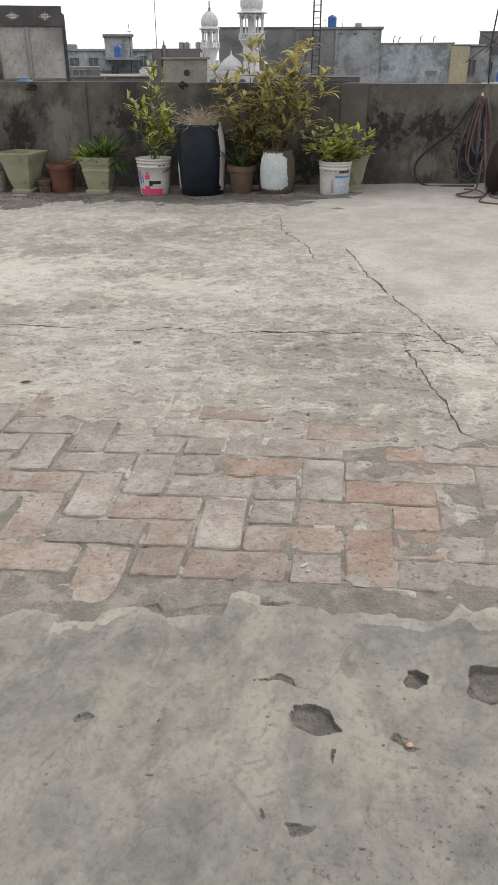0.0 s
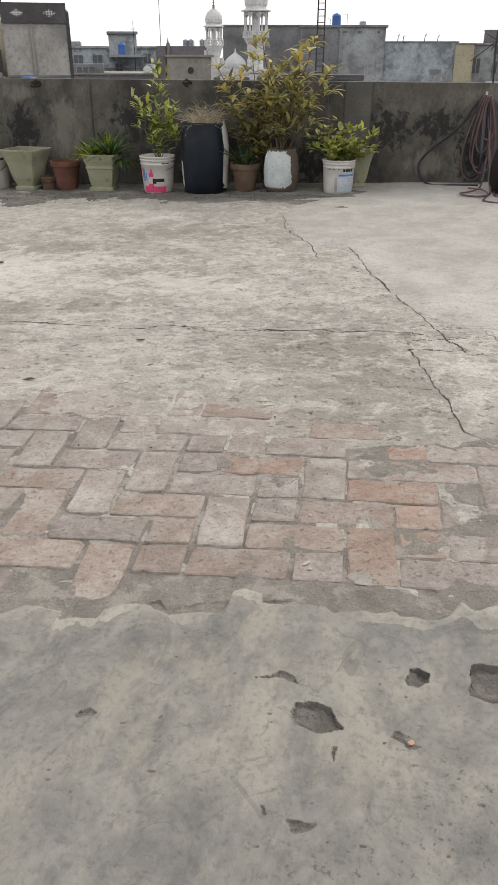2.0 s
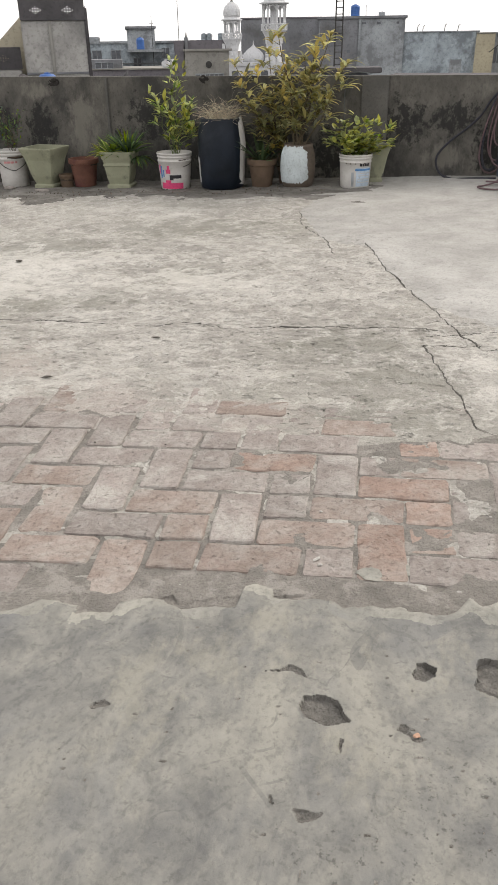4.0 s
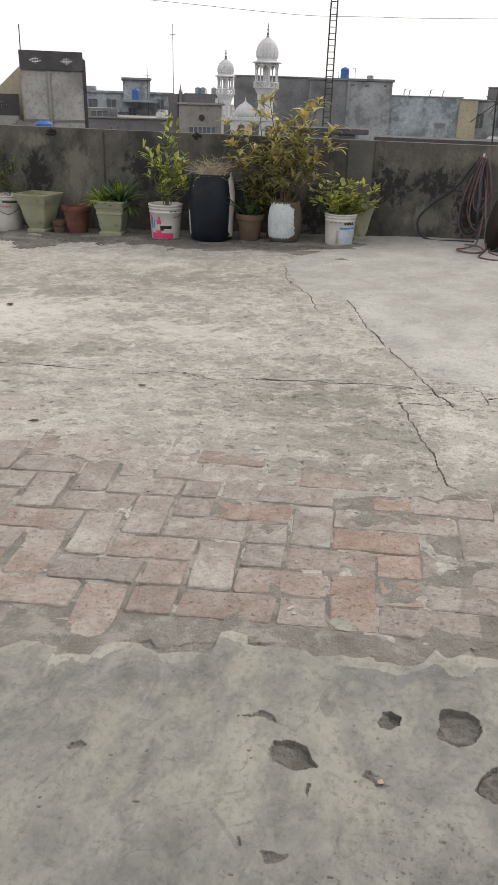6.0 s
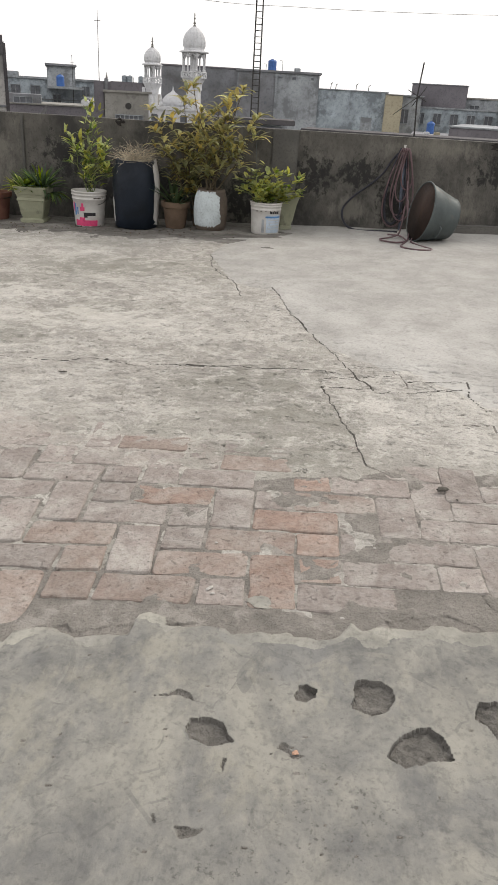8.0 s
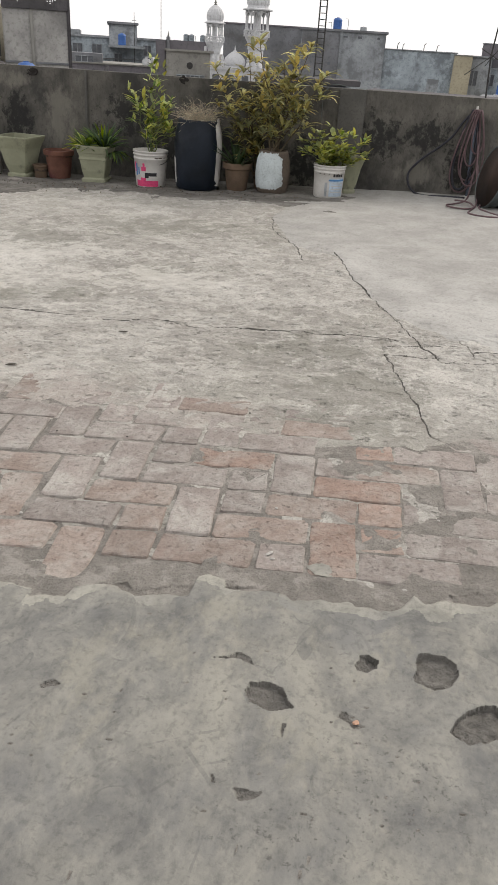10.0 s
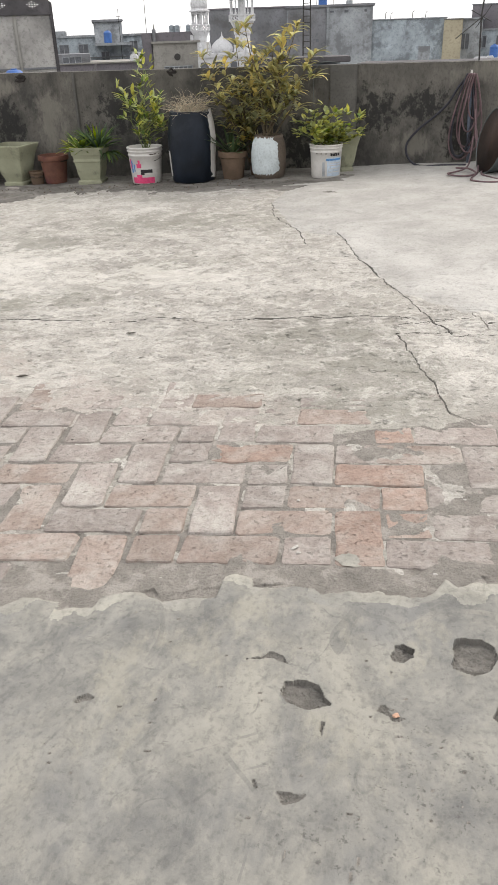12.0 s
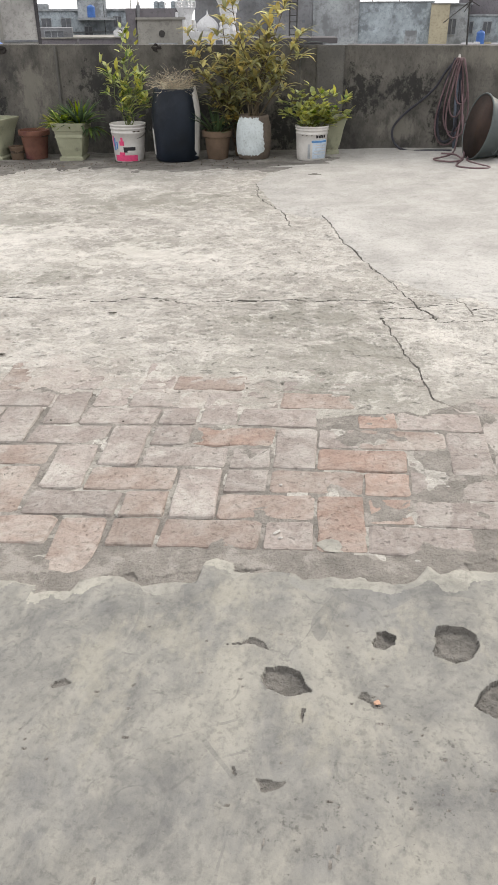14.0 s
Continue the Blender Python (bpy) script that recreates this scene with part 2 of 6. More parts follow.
blotch(WALL, (0.2, 0.188, 0.16), [(-3.72, 0.45, 0.24, 0.5), (-4.25, 0.72, 0.3, 0.1), (0.45, 0.25, 0.5, 0.25), (-4.75, 0.72, 0.25, 0.1), (-0.35, 0.22, 0.3, 0.16), (-1.5, 0.6, 0.3, 0.2), (0.3, 0.75, 0.6, 0.12)], 7.0, 0.5, 0.64, 0.6, stretch=(1, 1, 0.45))
# dark stains; at x 0.0 they also paint in the shade behind the hose
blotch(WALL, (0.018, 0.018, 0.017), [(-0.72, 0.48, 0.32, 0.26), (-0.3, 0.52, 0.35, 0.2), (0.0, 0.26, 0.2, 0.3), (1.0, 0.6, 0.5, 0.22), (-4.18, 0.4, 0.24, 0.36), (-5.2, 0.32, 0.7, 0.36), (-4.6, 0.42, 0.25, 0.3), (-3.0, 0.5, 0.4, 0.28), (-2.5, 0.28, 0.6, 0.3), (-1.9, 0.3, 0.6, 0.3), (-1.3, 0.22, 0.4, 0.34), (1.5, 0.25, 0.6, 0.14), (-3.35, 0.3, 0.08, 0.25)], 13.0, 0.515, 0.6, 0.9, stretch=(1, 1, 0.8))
# stains of the floor: a worn pale sheet, moss-dull patches, brick dust; yellowish and bluish trowel marks on the slab
blotch(SCREED, (0.58, 0.56, 0.515), [(-1.9, 4.25, 1.0, 0.36), (-1.2, 3.75, 0.8, 0.4), (-2.2, 3.55, 0.7, 0.35), (-2.6, 4.0, 0.8, 0.4)], 7.0, 0.55, 0.58, 0.5, True, (0.8, 1.1, 1))
blotch(SCREED, (0.19, 0.186, 0.155), [(0.0, 2.5, 0.4, 0.3), (-0.22, 2.85, 0.45, 0.25), (-0.05, 2.2, 0.4, 0.16), (-1.6, 3.35, 0.45, 0.18), (-2.3, 4.6, 0.8, 0.35), (-1.6, 5.1, 1.0, 0.4)], 8.0, 0.54, 0.6, 0.55, True)
blotch(SCREED, (0.36, 0.31, 0.28), [(-1.1, 2.2, 0.6, 0.35), (-0.5, 2.15, 0.5, 0.2), (-1.7, 2.6, 0.6, 0.4)], 5.0, 0.52, 0.66, 0.5, True)
blotch(SLAB, (0.33, 0.312, 0.25), [(-0.47, 0.95, 0.2, 0.3), (-0.35, 1.1, 0.3, 0.16), (-0.1, 0.88, 0.25, 0.16), (0.12, 1.1, 0.2, 0.2), (-0.2, 1.2, 0.4, 0.1)], 11.0, 0.54, 0.64, 0.32, True, (1, 0.55, 1), 0.07)
blotch(SLAB, (0.115, 0.118, 0.122), [(0.06, 0.74, 0.25, 0.16), (-0.32, 0.74, 0.3, 0.18), (-0.28, 1.02, 0.2, 0.2), (0.2, 0.86, 0.25, 0.16)], 9.0, 0.53, 0.66, 0.36, True, (1, 0.6, 1), 0.07)
blotch(SLAB, (0.07, 0.068, 0.062), [(0.1, 0.82, 0.3, 0.22), (-0.05, 0.7, 0.3, 0.15)], 70.0, 0.62, 0.66, 0.7, True, (1, 1, 1), 0.05)
PANEL = material("grey_render", (0.085, 0.082, 0.076), (0.132, 0.126, 0.115), 3, 50, 0.93, 0.4, stain=(0.12, 0.115, 0.105), stain_scale=2, stain_amount=0.35)


# ---- meshes ----
def gz(x, y):
    """Height of the roof floor, which falls gently for drainage."""
    return 0.0408 * x + 0.0059 * y


def mesh_of(name, verts, faces, mats=(), smooth=False, index=None):
    me = bpy.data.meshes.new(name)
    me.from_pydata([tuple(v) for v in verts], [], faces)
    for m in mats:
        me.materials.append(m)
    if smooth:
        me.polygons.foreach_set("use_smooth", [True] * len(me.polygons))
    if index is not None:
        me.polygons.foreach_set("material_index", index)
    me.update()
    return me


def part(name, bm, material_, parent=None, label="", smooth=False, at=None):
    """Links a bmesh, or a (verts, faces) pair, as one mesh object under a thing or a part."""
    if isinstance(bm, tuple):
        me = mesh_of(name, bm[0], bm[1], (), smooth)
    else:
        me = bpy.data.meshes.new(name)
        bm.normal_update()
        bm.to_mesh(me)
        bm.free()
        if smooth:
            me.polygons.foreach_set("use_smooth", [True] * len(me.polygons))
    me.materials.append(material_)
    ob = new(name, me)
    if at is not None:
        ob.matrix_basis = at
    if parent is not None:
        ob.parent = parent
    if label:
        tagged(ob, label)
    return ob


def thing(name, m, label, category, group="", kind=""):
    ob = new(name)
    ob.empty_display_size = 0.1
    ob.matrix_basis = m if isinstance(m, Matrix) else pose(*m)
    return tagged(ob, label, category, group, kind)


def box(x0, x1, y0, y1, z0, z1, bevel=0.0, bm=None):
    bm = bm or bmesh.new()
    r = bmesh.ops.create_cube(bm, size=1)
    for v in r["verts"]:
        v.co = ((x0 + x1) / 2 + v.co.x * (x1 - x0), (y0 + y1) / 2 + v.co.y * (y1 - y0), (z0 + z1) / 2 + v.co.z * (z1 - z0))
    if bevel:
        bmesh.ops.bevel(bm, geom=list({e for v in r["verts"] for e in v.link_edges}), offset=bevel, segments=2, affect="EDGES")
    return bm


def lathe(profile, seg=40, wob=0.0, seed=1, square=0.0):
    """Turned body from a profile of (radius, height), bottom to top and back inside. square > 0: a four-sided body with that corner rounding."""
    rnd = random.Random(seed)
    ph = [rnd.uniform(0, 6.28) for _ in range(4)]
    verts, faces = [], []
    for r, z in profile:
        for k in range(seg):
            a = 2 * math.pi * k / seg
            rr = r * (1 + wob * (math.sin(2 * a + ph[0]) + 0.6 * math.sin(3 * a + ph[1] + z * 6) + 0.5 * math.sin(z * 14 + ph[2])))
            if square:
                p = 2 / square
                rr /= (abs(math.cos(a)) ** p + abs(math.sin(a)) ** p) ** (1 / p)
            verts.append((rr * math.cos(a), rr * math.sin(a), z))
    for i in range(len(profile) - 1):
        for k in range(seg):
            k2 = (k + 1) % seg
            faces.append((i * seg + k, i * seg + k2, (i + 1) * seg + k2, (i + 1) * seg + k))
    if profile[0][0] > 1e-4:
        faces.append(tuple(range(seg))[::-1])
    if profile[-1][0] > 1e-4:
        faces.append(tuple(range((len(profile) - 1) * seg, len(profile) * seg)))
    return verts, faces


def spline(pts, n=8):
    pts = [Vector(q) for q in pts]
    out = []
    for i in range(len(pts) - 1):
        a, b_, c, d = pts[max(i - 1, 0)], pts[i], pts[i + 1], pts[min(i + 2, len(pts) - 1)]
        for k in range(n):
            t = k / n
            out.append(0.5 * ((2 * b_) + (c - a) * t + (2 * a - 5 * b_ + 4 * c - d) * t * t + (3 * b_ - a - 3 * c + d) * t ** 3))
    return out + [pts[-1]]


def tube(pts, r, seg=8, r2=None, into=None):
    """A round bar along points; r to r2 along its length. Adds to (verts, faces) when given."""
    verts, faces = into if into else ([], [])
    pts = [Vector(q) for q in pts]
    base, up = len(verts), Vector((0.13, 0.21, 1)).normalized()
    for i, q in enumerate(pts):
        d = (pts[min(i + 1, len(pts) - 1)] - pts[max(i - 1, 0)]).normalized()
        s_ = d.cross(up)
        if s_.length < 1e-3:
            s_ = d.cross(Vector((1, 0, 0)))
        s_.normalize()
        u = s_.cross(d).normalized()
        rr = r if r2 is None else r + (r2 - r) * i / max(1, len(pts) - 1)
        for k in range(seg):
            a = 2 * math.pi * k / seg
            verts.append(q + s_ * (rr * math.cos(a)) + u * (rr * math.sin(a)))
    for i in range(len(pts) - 1):
        for k in range(seg):
            k2 = (k + 1) % seg
            faces.append((base + i * seg + k, base + i * seg + k2, base + (i + 1) * seg + k2, base + (i + 1) * seg + k))
    faces.append(tuple(base + k for k in range(seg))[::-1])
    faces.append(tuple(base + (len(pts) - 1) * seg + k for k in range(seg)))
    return verts, faces


# ---- the roof floor: one relief of slab, bared brick bed and screed ----
def lattice(x, y, size, seed):
    r = np.random.RandomState(seed).rand(256, 256)
    u, v = x / size, y / size
    i, j = np.floor(u).astype(int), np.floor(v).astype(int)
    f, g = u - i, v - j
    f, g = f * f * (3 - 2 * f), g * g * (3 - 2 * g)
    a, b_, c, d = r[i % 256, j % 256], r[(i + 1) % 256, j % 256], r[i % 256, (j + 1) % 256], r[(i + 1) % 256, (j + 1) % 256]
    return (a * (1 - f) + b_ * f) * (1 - g) + (c * (1 - f) + d * f) * g - 0.5


def fbm(x, y, size, seed, octaves=4, keep=0.5):
    return sum(lattice(x + 37.0 * k, y - 11.0 * k, size / 2 ** k, seed + k) * keep ** k for k in range(octaves))


def inside(px, py, poly):
    hit = np.zeros(px.shape, bool)
    for (x0, y0), (x1, y1) in zip(poly, poly[1:] + poly[:1]):
        if y0 != y1:
            hit ^= ((y0 > py) != (y1 > py)) & (px < (x1 - x0) * (py - y0) / (y1 - y0) + x0)
    return hit


def near_line(px, py, line):
    d = np.full(px.shape, 9.0)
    for (x0, y0), (x1, y1) in zip(line, line[1:]):
        k = np.clip(((px - x0) * (x1 - x0) + (py - y0) * (y1 - y0)) / ((x1 - x0) ** 2 + (y1 - y0) ** 2 + 1e-9), 0, 1)
        d = np.minimum(d, np.hypot(px - x0 - k * (x1 - x0), py - y0 - k * (y1 - y0)))
    return d


PITS = [
    [(0.019, 1.106), (0.024, 1.126), (0.041, 1.129), (0.059, 1.114), (0.061, 1.091), (0.042, 1.082), (0.023, 1.085)],
    [(0.133, 1.131), (0.145, 1.148), (0.168, 1.156), (0.199, 1.149), (0.215, 1.133), (0.213, 1.1), (0.194, 1.072), (0.167, 1.061), (0.138, 1.07)],
    [(0.194, 0.963), (0.209, 0.993), (0.239, 1.027), (0.274, 1.041), (0.294, 1.025), (0.305, 0.987), (0.311, 0.967), (0.256, 0.958), (0.224, 0.945)],
    [(0.365, 1.074), (0.385, 1.115), (0.417, 1.122), (0.446, 1.105), (0.43, 1.034), (0.399, 1.025), (0.382, 1.053)],
    [(-0.175, 0.992), (-0.17, 1.01), (-0.142, 1.019), (-0.12, 1.012), (-0.104, 0.991), (-0.086, 0.967), (-0.127, 0.95), (-0.162, 0.964)],
]
FLAKES = [
    [(-0.263, 1.066), (-0.239, 1.071), (-0.213, 1.081), (-0.188, 1.08), (-0.176, 1.061), (-0.21, 1.068)],
    [(-0.005, 0.958), (0.004, 0.974), (0.018, 0.967), (0.017, 0.952), (0.048, 0.944), (0.026, 0.939)],
    [(-0.168, 0.781), (-0.149, 0.784), (-0.118, 0.781), (-0.126, 0.769), (-0.155, 0.765)],
    [(-0.565, 0.937), (-0.564, 0.947), (-0.541, 0.951), (-0.527, 0.939), (-0.559, 0.928)],
    [(-0.103, 0.922), (-0.099, 0.922), (-0.094, 0.894), (-0.098, 0.894)],
    [(-0.204, 0.794), (-0.199, 0.794), (-0.192, 0.782), (-0.197, 0.782)],
]
EDGE = [(-9, 1.0), (-1.4, 1.1), (-0.889, 1.145), (-0.84, 1.165), (-0.79, 1.205), (-0.75, 1.207), (-0.705, 1.2), (-0.696, 1.173), (-0.641, 1.177), (-0.618, 1.192),
        (-0.609, 1.228), (-0.549, 1.242), (-0.496, 1.233), (-0.468, 1.222), (-0.41, 1.234), (-0.353, 1.244), (-0.348, 1.3), (-0.326, 1.317),
        (-0.285, 1.308), (-0.278, 1.276), (-0.234, 1.28), (-0.187, 1.293), (-0.145, 1.29), (-0.127, 1.279), (0.002, 1.283), (0.036, 1.274),
        (0.064, 1.257), (0.088, 1.264), (0.112, 1.29), (0.136, 1.326), (0.16, 1.305), (0.205, 1.318), (0.261, 1.319), (0.313, 1.343), (0.364, 1.351),
        (0.387, 1.338), (0.487, 1.333), (0.8, 1.36), (9, 1.5)]
CRACKS = [
    (0.006, [(-0.81, 5.6), (-0.727, 5.12), (-0.51, 4.6), (-0.43, 4.3)]), (0.006, [(-0.3, 4.6), (-0.25, 4.48), (-0.155, 4.07)]),
    (0.009, [(-0.155, 4.07), (-0.03, 3.68), (0.05, 3.46), (0.155, 3.1), (0.263, 2.86)]),
    (0.006, [(0.265, 2.885), (0.048, 2.853), (0.06, 2.79), (0.121, 2.574), (0.169, 2.398), (0.188, 2.283), (0.207, 2.156)]),
    (0.004, [(0.207, 2.156), (0.274, 2.083), (0.307, 1.959), (0.343, 1.911)]),
    (0.005, [(0.343, 1.911), (0.357, 1.816), (0.394, 1.745), (0.435, 1.626), (0.46, 1.531), (0.472, 1.453), (0.5, 1.393)]),
    (0.006, [(0.06, 2.965), (0.247, 3.012), (0.357, 3.036)]), (0.005, [(0.363, 3.11), (0.408, 2.89)]),
    (0.006, [(0.407, 2.93), (0.63, 2.951), (0.668, 2.654)]), (0.006, [(0.3, 2.815), (0.43, 2.835), (0.62, 2.86)]),
    (0.005, [(0.344, 1.918), (0.46, 1.928), (0.438, 1.839)]), (0.004, [(0.351, 1.831), (0.418, 1.806)]), (0.004, [(0.499, 2.504), (0.671, 2.51), (0.687, 2.422)]),
    (0.009, [(-1.968, 3.109), (-1.723, 3.108), (-1.472, 3.08), (-1.208, 3.06), (-1.048, 3.068), (-0.669, 3.058), (-0.464, 3.062), (-0.2, 3.05), (0.1, 3.04)]),
    (0.004, [(0.1, 2.03), (0.12, 2.035), (0.16, 2.0)]),
]
# the bricks lie in herringbone: a cell's place in the bond, slightly bowed and drifting
CELL = 0.1165


def bond(cx, cy):
    return (-0.3591 + 0.12382 * cx - 0.00458 * cy - 0.00059 * cx * cx - 0.00065 * cx * cy,
            1.4789 + 0.00303 * cx + 0.11716 * cy - 0.00038 * cx * cx - 0.00033 * cx * cy)


def steps(*runs):
    out = []
    for a, b_, d in runs:
        out += list(np.arange(a, b_, d))
    return np.array(out + [runs[-1][1]])


def build_floor():
    xs = steps((-9.0, -4.5, 0.12), (-4.5, -1.6, 0.022), (-1.6, -0.9, 0.01), (-0.9, -0.65, 0.005), (-0.65, 0.52, 0.0026), (0.52, 0.75, 0.006), (0.75, 1.6, 0.012), (1.6, 7.0, 0.12))
    ys = steps((-5.0, 0.3, 0.1), (0.3, 0.7, 0.012), (0.7, 1.38, 0.0026), (1.38, 2.3, 0.005), (2.3, 2.8, 0.006), (2.8, 3.16, 0.0035), (3.16, 4.8, 0.009), (4.8, 5.7, 0.018), (5.7, 6.9, 0.022), (6.9, 7.6, 0.08))
    X, Y = np.meshgrid(xs, ys)
    wob = fbm(X, Y, 0.06, 11, 3) * 0.02
    slab = Y + wob < np.interp(X, [e[0] for e in EDGE], [e[1] for e in EDGE])
    lip = np.interp(X, [e[0] for e in EDGE], [e[1] for e in EDGE]) - Y - wob
    z = fbm(X, Y, 0.5, 3, 4) * 0.008
    # screed creeping over the bricks
    start = 1.98 + 0.16 * fbm(X, Y, 0.4, 21, 3) + 0.05 * np.clip(X - 0.1, 0, 1) + 0.2 * np.clip(-X - 0.7, 0, 1)
    cover = np.clip((Y - start) / 0.4, 0, 1)
    level = -0.004 + 0.0078 * cover + fbm(X, Y, 0.07, 31, 4) * 0.0045 + fbm(X, Y, 0.2, 33, 2) * 0.004 + fbm(X, Y, 0.35, 35, 3) * 0.006 * np.clip((Y - 1.4) * 4, 0, 1)
    level = np.where(cover < 0.15, np.minimum(level, -0.0014), level)
    reach = 0.085 + fbm(X, Y, 0.1, 45, 4) * 0.05
    strip = np.clip((reach + lip) / 0.015, 0, 1) * (Y < 1.6)
    level = level * (1 - strip) + strip * (0.0024 + fbm(X, Y, 0.05, 41, 4) * 0.0045)
    gap = (-lip < 0.03 + fbm(X, Y, 0.05, 71, 3) * 0.03) & (fbm(X, Y, 0.22, 69, 2) > 0.03)
    level = np.where(gap & (Y < 1.5), -0.0012 + fbm(X, Y, 0.03, 43, 3) * 0.004, level)
    far = np.clip((Y - 2.2) / 0.5, 0, 1)
    flag = fbm(X * 0.85, Y * 1.35, 0.16, 51, 4)
    flag = flag + fbm(X, Y, 0.03, 55, 2) * 0.12
    level = level + far * (flag * 0.004 + np.floor(flag * 3.5) / 3.5 * 0.013)
    smooth_side = np.clip((X - 0.02 - (3.6 - Y) * 0.35) * 3, 0, 1) * np.clip((Y - 3.0) * 2, 0, 1)
    level = level * (1 - 0.75 * smooth_side) + 0.004 * smooth_side
    top = 0.0075 + fbm(X, Y, 0.22, 61, 3) * 0.003 - 0.0035 * np.clip(1 - lip / 0.012, 0, 1)
    h = np.where(slab, top, level)
    mat = np.where(slab, 1, 0)
    bound = np.interp(Y, [2.86, 3.1, 4.07, 4.48, 4.63, 5.6, 6.5, 7.6], [0.26, 0.155, -0.155, -0.25, -0.53, -0.81, -0.7, -0.6])
    mat = np.where((Y > 2.95 + fbm(X, Y, 0.4, 77, 4) * 0.7) & (X > bound + np.clip(3.4 - Y, 0, 1) * 0.6), 4, mat)
    mat = np.where(~slab & (cover < 0.25) & (fbm(X, Y, 0.08, 75, 3) > -0.12) & (X > -2.3) & (X < 1.25), 2, mat)
    dirt = (Y + fbm(X, Y, 0.45, 79, 5) * 0.75 > 6.2 + np.abs(X + 2.0) * 0.08) & (X + fbm(X, Y, 0.4, 83, 4) * 0.6 < -0.4)
    mat = np.where(dirt, 5, mat)
    mat = np.where(~slab & (gap | (strip > 0.3) | ((lip > -0.17) & (fbm(X, Y, 0.12, 87, 3) > -0.12))), 2, mat)
    mat = np.where(slab & (lip < 0.02 + fbm(X, Y, 0.1, 73, 5) * 0.08), 6, mat)
    jx, jy = X + fbm(X, Y, 0.035, 81, 3) * 0.012, Y + fbm(X, Y, 0.035, 85, 3) * 0.012
    for poly in PITS:
        q = inside(jx, jy, poly)
        h = np.where(q, -0.004 + fbm(X, Y, 0.018, 91, 3) * 0.009, h)
        mat = np.where(q, 7, mat)
    for poly in FLAKES:
        q = inside(jx, jy, poly)
        h = np.where(q, h - 0.0035 + fbm(X, Y, 0.015, 95, 2) * 0.003, h)
        mat = np.where(q, 7, mat)
    rnd, ruffle = random.Random(9), fbm(X, Y, 0.02, 121, 2) * 0.012
    for k in range(290):
        small = k < 125
        px, py = (rnd.uniform(-0.6, 0.45), rnd.uniform(0.55, 1.2)) if small else (rnd.uniform(-1.7, 0.8), rnd.uniform(2.0, 3.6))
        pr = rnd.uniform(0.0008, 0.0022) if small else rnd.uniform(0.006, 0.02)
        i0, i1 = np.searchsorted(xs, (px - 0.08, px + 0.08))
        j0, j1 = np.searchsorted(ys, (py - 0.05, py + 0.05))
        win = (slice(j0, j1), slice(i0, i1))
        d = np.hypot((X[win] - px) * rnd.uniform(0.3, 0.8), (Y[win] - py) * rnd.uniform(1.0, 2.5)) + (0 if small else ruffle[win])
        q = (d < pr) & (slab[win] == small)
        h[win] = np.where(q, h[win] - (0.003 if small else 0.004), h[win])
        if small:
            mat[win] = np.where(q, 2, mat[win])
    cx, cy = X + fbm(X, Y, 0.14, 101, 4) * 0.03, Y + fbm(X, Y, 0.12, 105, 4) * 0.02
    for width, line in CRACKS:
        d = near_line(cx, cy, line)
        w = width * (0.3 + 1.2 * np.clip(fbm(X, Y, 0.2, 111, 2) + 0.5, 0, 1)) * 0.29
        w = np.maximum(w, np.where(Y > 4.3, 0.0025, np.where(Y > 2.8, 0.0018, 0.0015)))
        h = np.where(d < w, h - 0.004, h)
        mat = np.where(d < w, 3 if width > 0.0055 else 2, mat)
    z = z + h + gz(X, Y)
    ny, nx = X.shape
    co = np.stack([X, Y, z], -1).reshape(-1, 3)
    a = (np.arange(ny - 1)[:, None] * nx + np.arange(nx - 1)[None]).ravel()
    quads = np.stack([a, a + 1, a + nx + 1, a + nx], 1)
    me = bpy.data.meshes.new("floor")
    me.vertices.add(len(co))
    me.vertices.foreach_set("co", co.ravel())
    me.loops.add(quads.size)
    me.loops.foreach_set("vertex_index", quads.ravel().astype(np.int32))
    me.polygons.add(len(quads))
    me.polygons.foreach_set("loop_start", (np.arange(len(quads)) * 4).astype(np.int32))
    me.polygons.foreach_set("material_index", mat[:-1, :-1].ravel().astype(np.int32))
    drop = np.ptp(z.ravel()[quads], axis=1)
    me.polygons.foreach_set("use_smooth", drop < 0.0045)
    for m in (SCREED, SLAB, BED, CRACK, SMOOTH, DIRT, LIP, PIT):
        me.materials.append(m)
    me.update(calc_edges=True)
    me.validate()
    return tagged(new("floor", me), "weathered grey cement roof floor with cracks, pits and bared brick", "floor", kind="structure")


floor_ob = build_floor()
roof_slab = part("roof_slab", box(-9, 7, -5, 7.6, -7.0, -0.5), PANEL)
tagged(roof_slab, "plain grey body of the house under the roof terrace", "house body", kind="structure")

# ---- parapet wall ----
WA = math.atan(-0.075)
WALL_AT = pose(0.6, 7.0, 0, 0, 0, math.degrees(WA))
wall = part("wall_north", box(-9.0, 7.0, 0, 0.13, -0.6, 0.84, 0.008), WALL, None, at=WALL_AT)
tagged(wall, "low parapet wall of stained grey cement plaster", "wall", kind="structure")

# ---- ground and distance ----
GROUND = material("town_ground", (0.10, 0.095, 0.085), (0.2, 0.19, 0.17), 0.05, 1.0, 0.95, 0.1)
ground = part("ground", box(-2500, 2500, -2500, 2500, -7.4, -7.0), GROUND)
tagged(ground, "dusty grey town ground far below the roofs", "ground", kind="structure")

# ---- more materials ----
def mt(name, c, var=0.25, scale=8.0, fine=80.0, rough=0.7, bump=0.2, **k):
    return material(name, tuple(v * (1 - var) for v in c), tuple(min(1, v * (1 + var)) for v in c), scale, fine, rough, bump, **k)


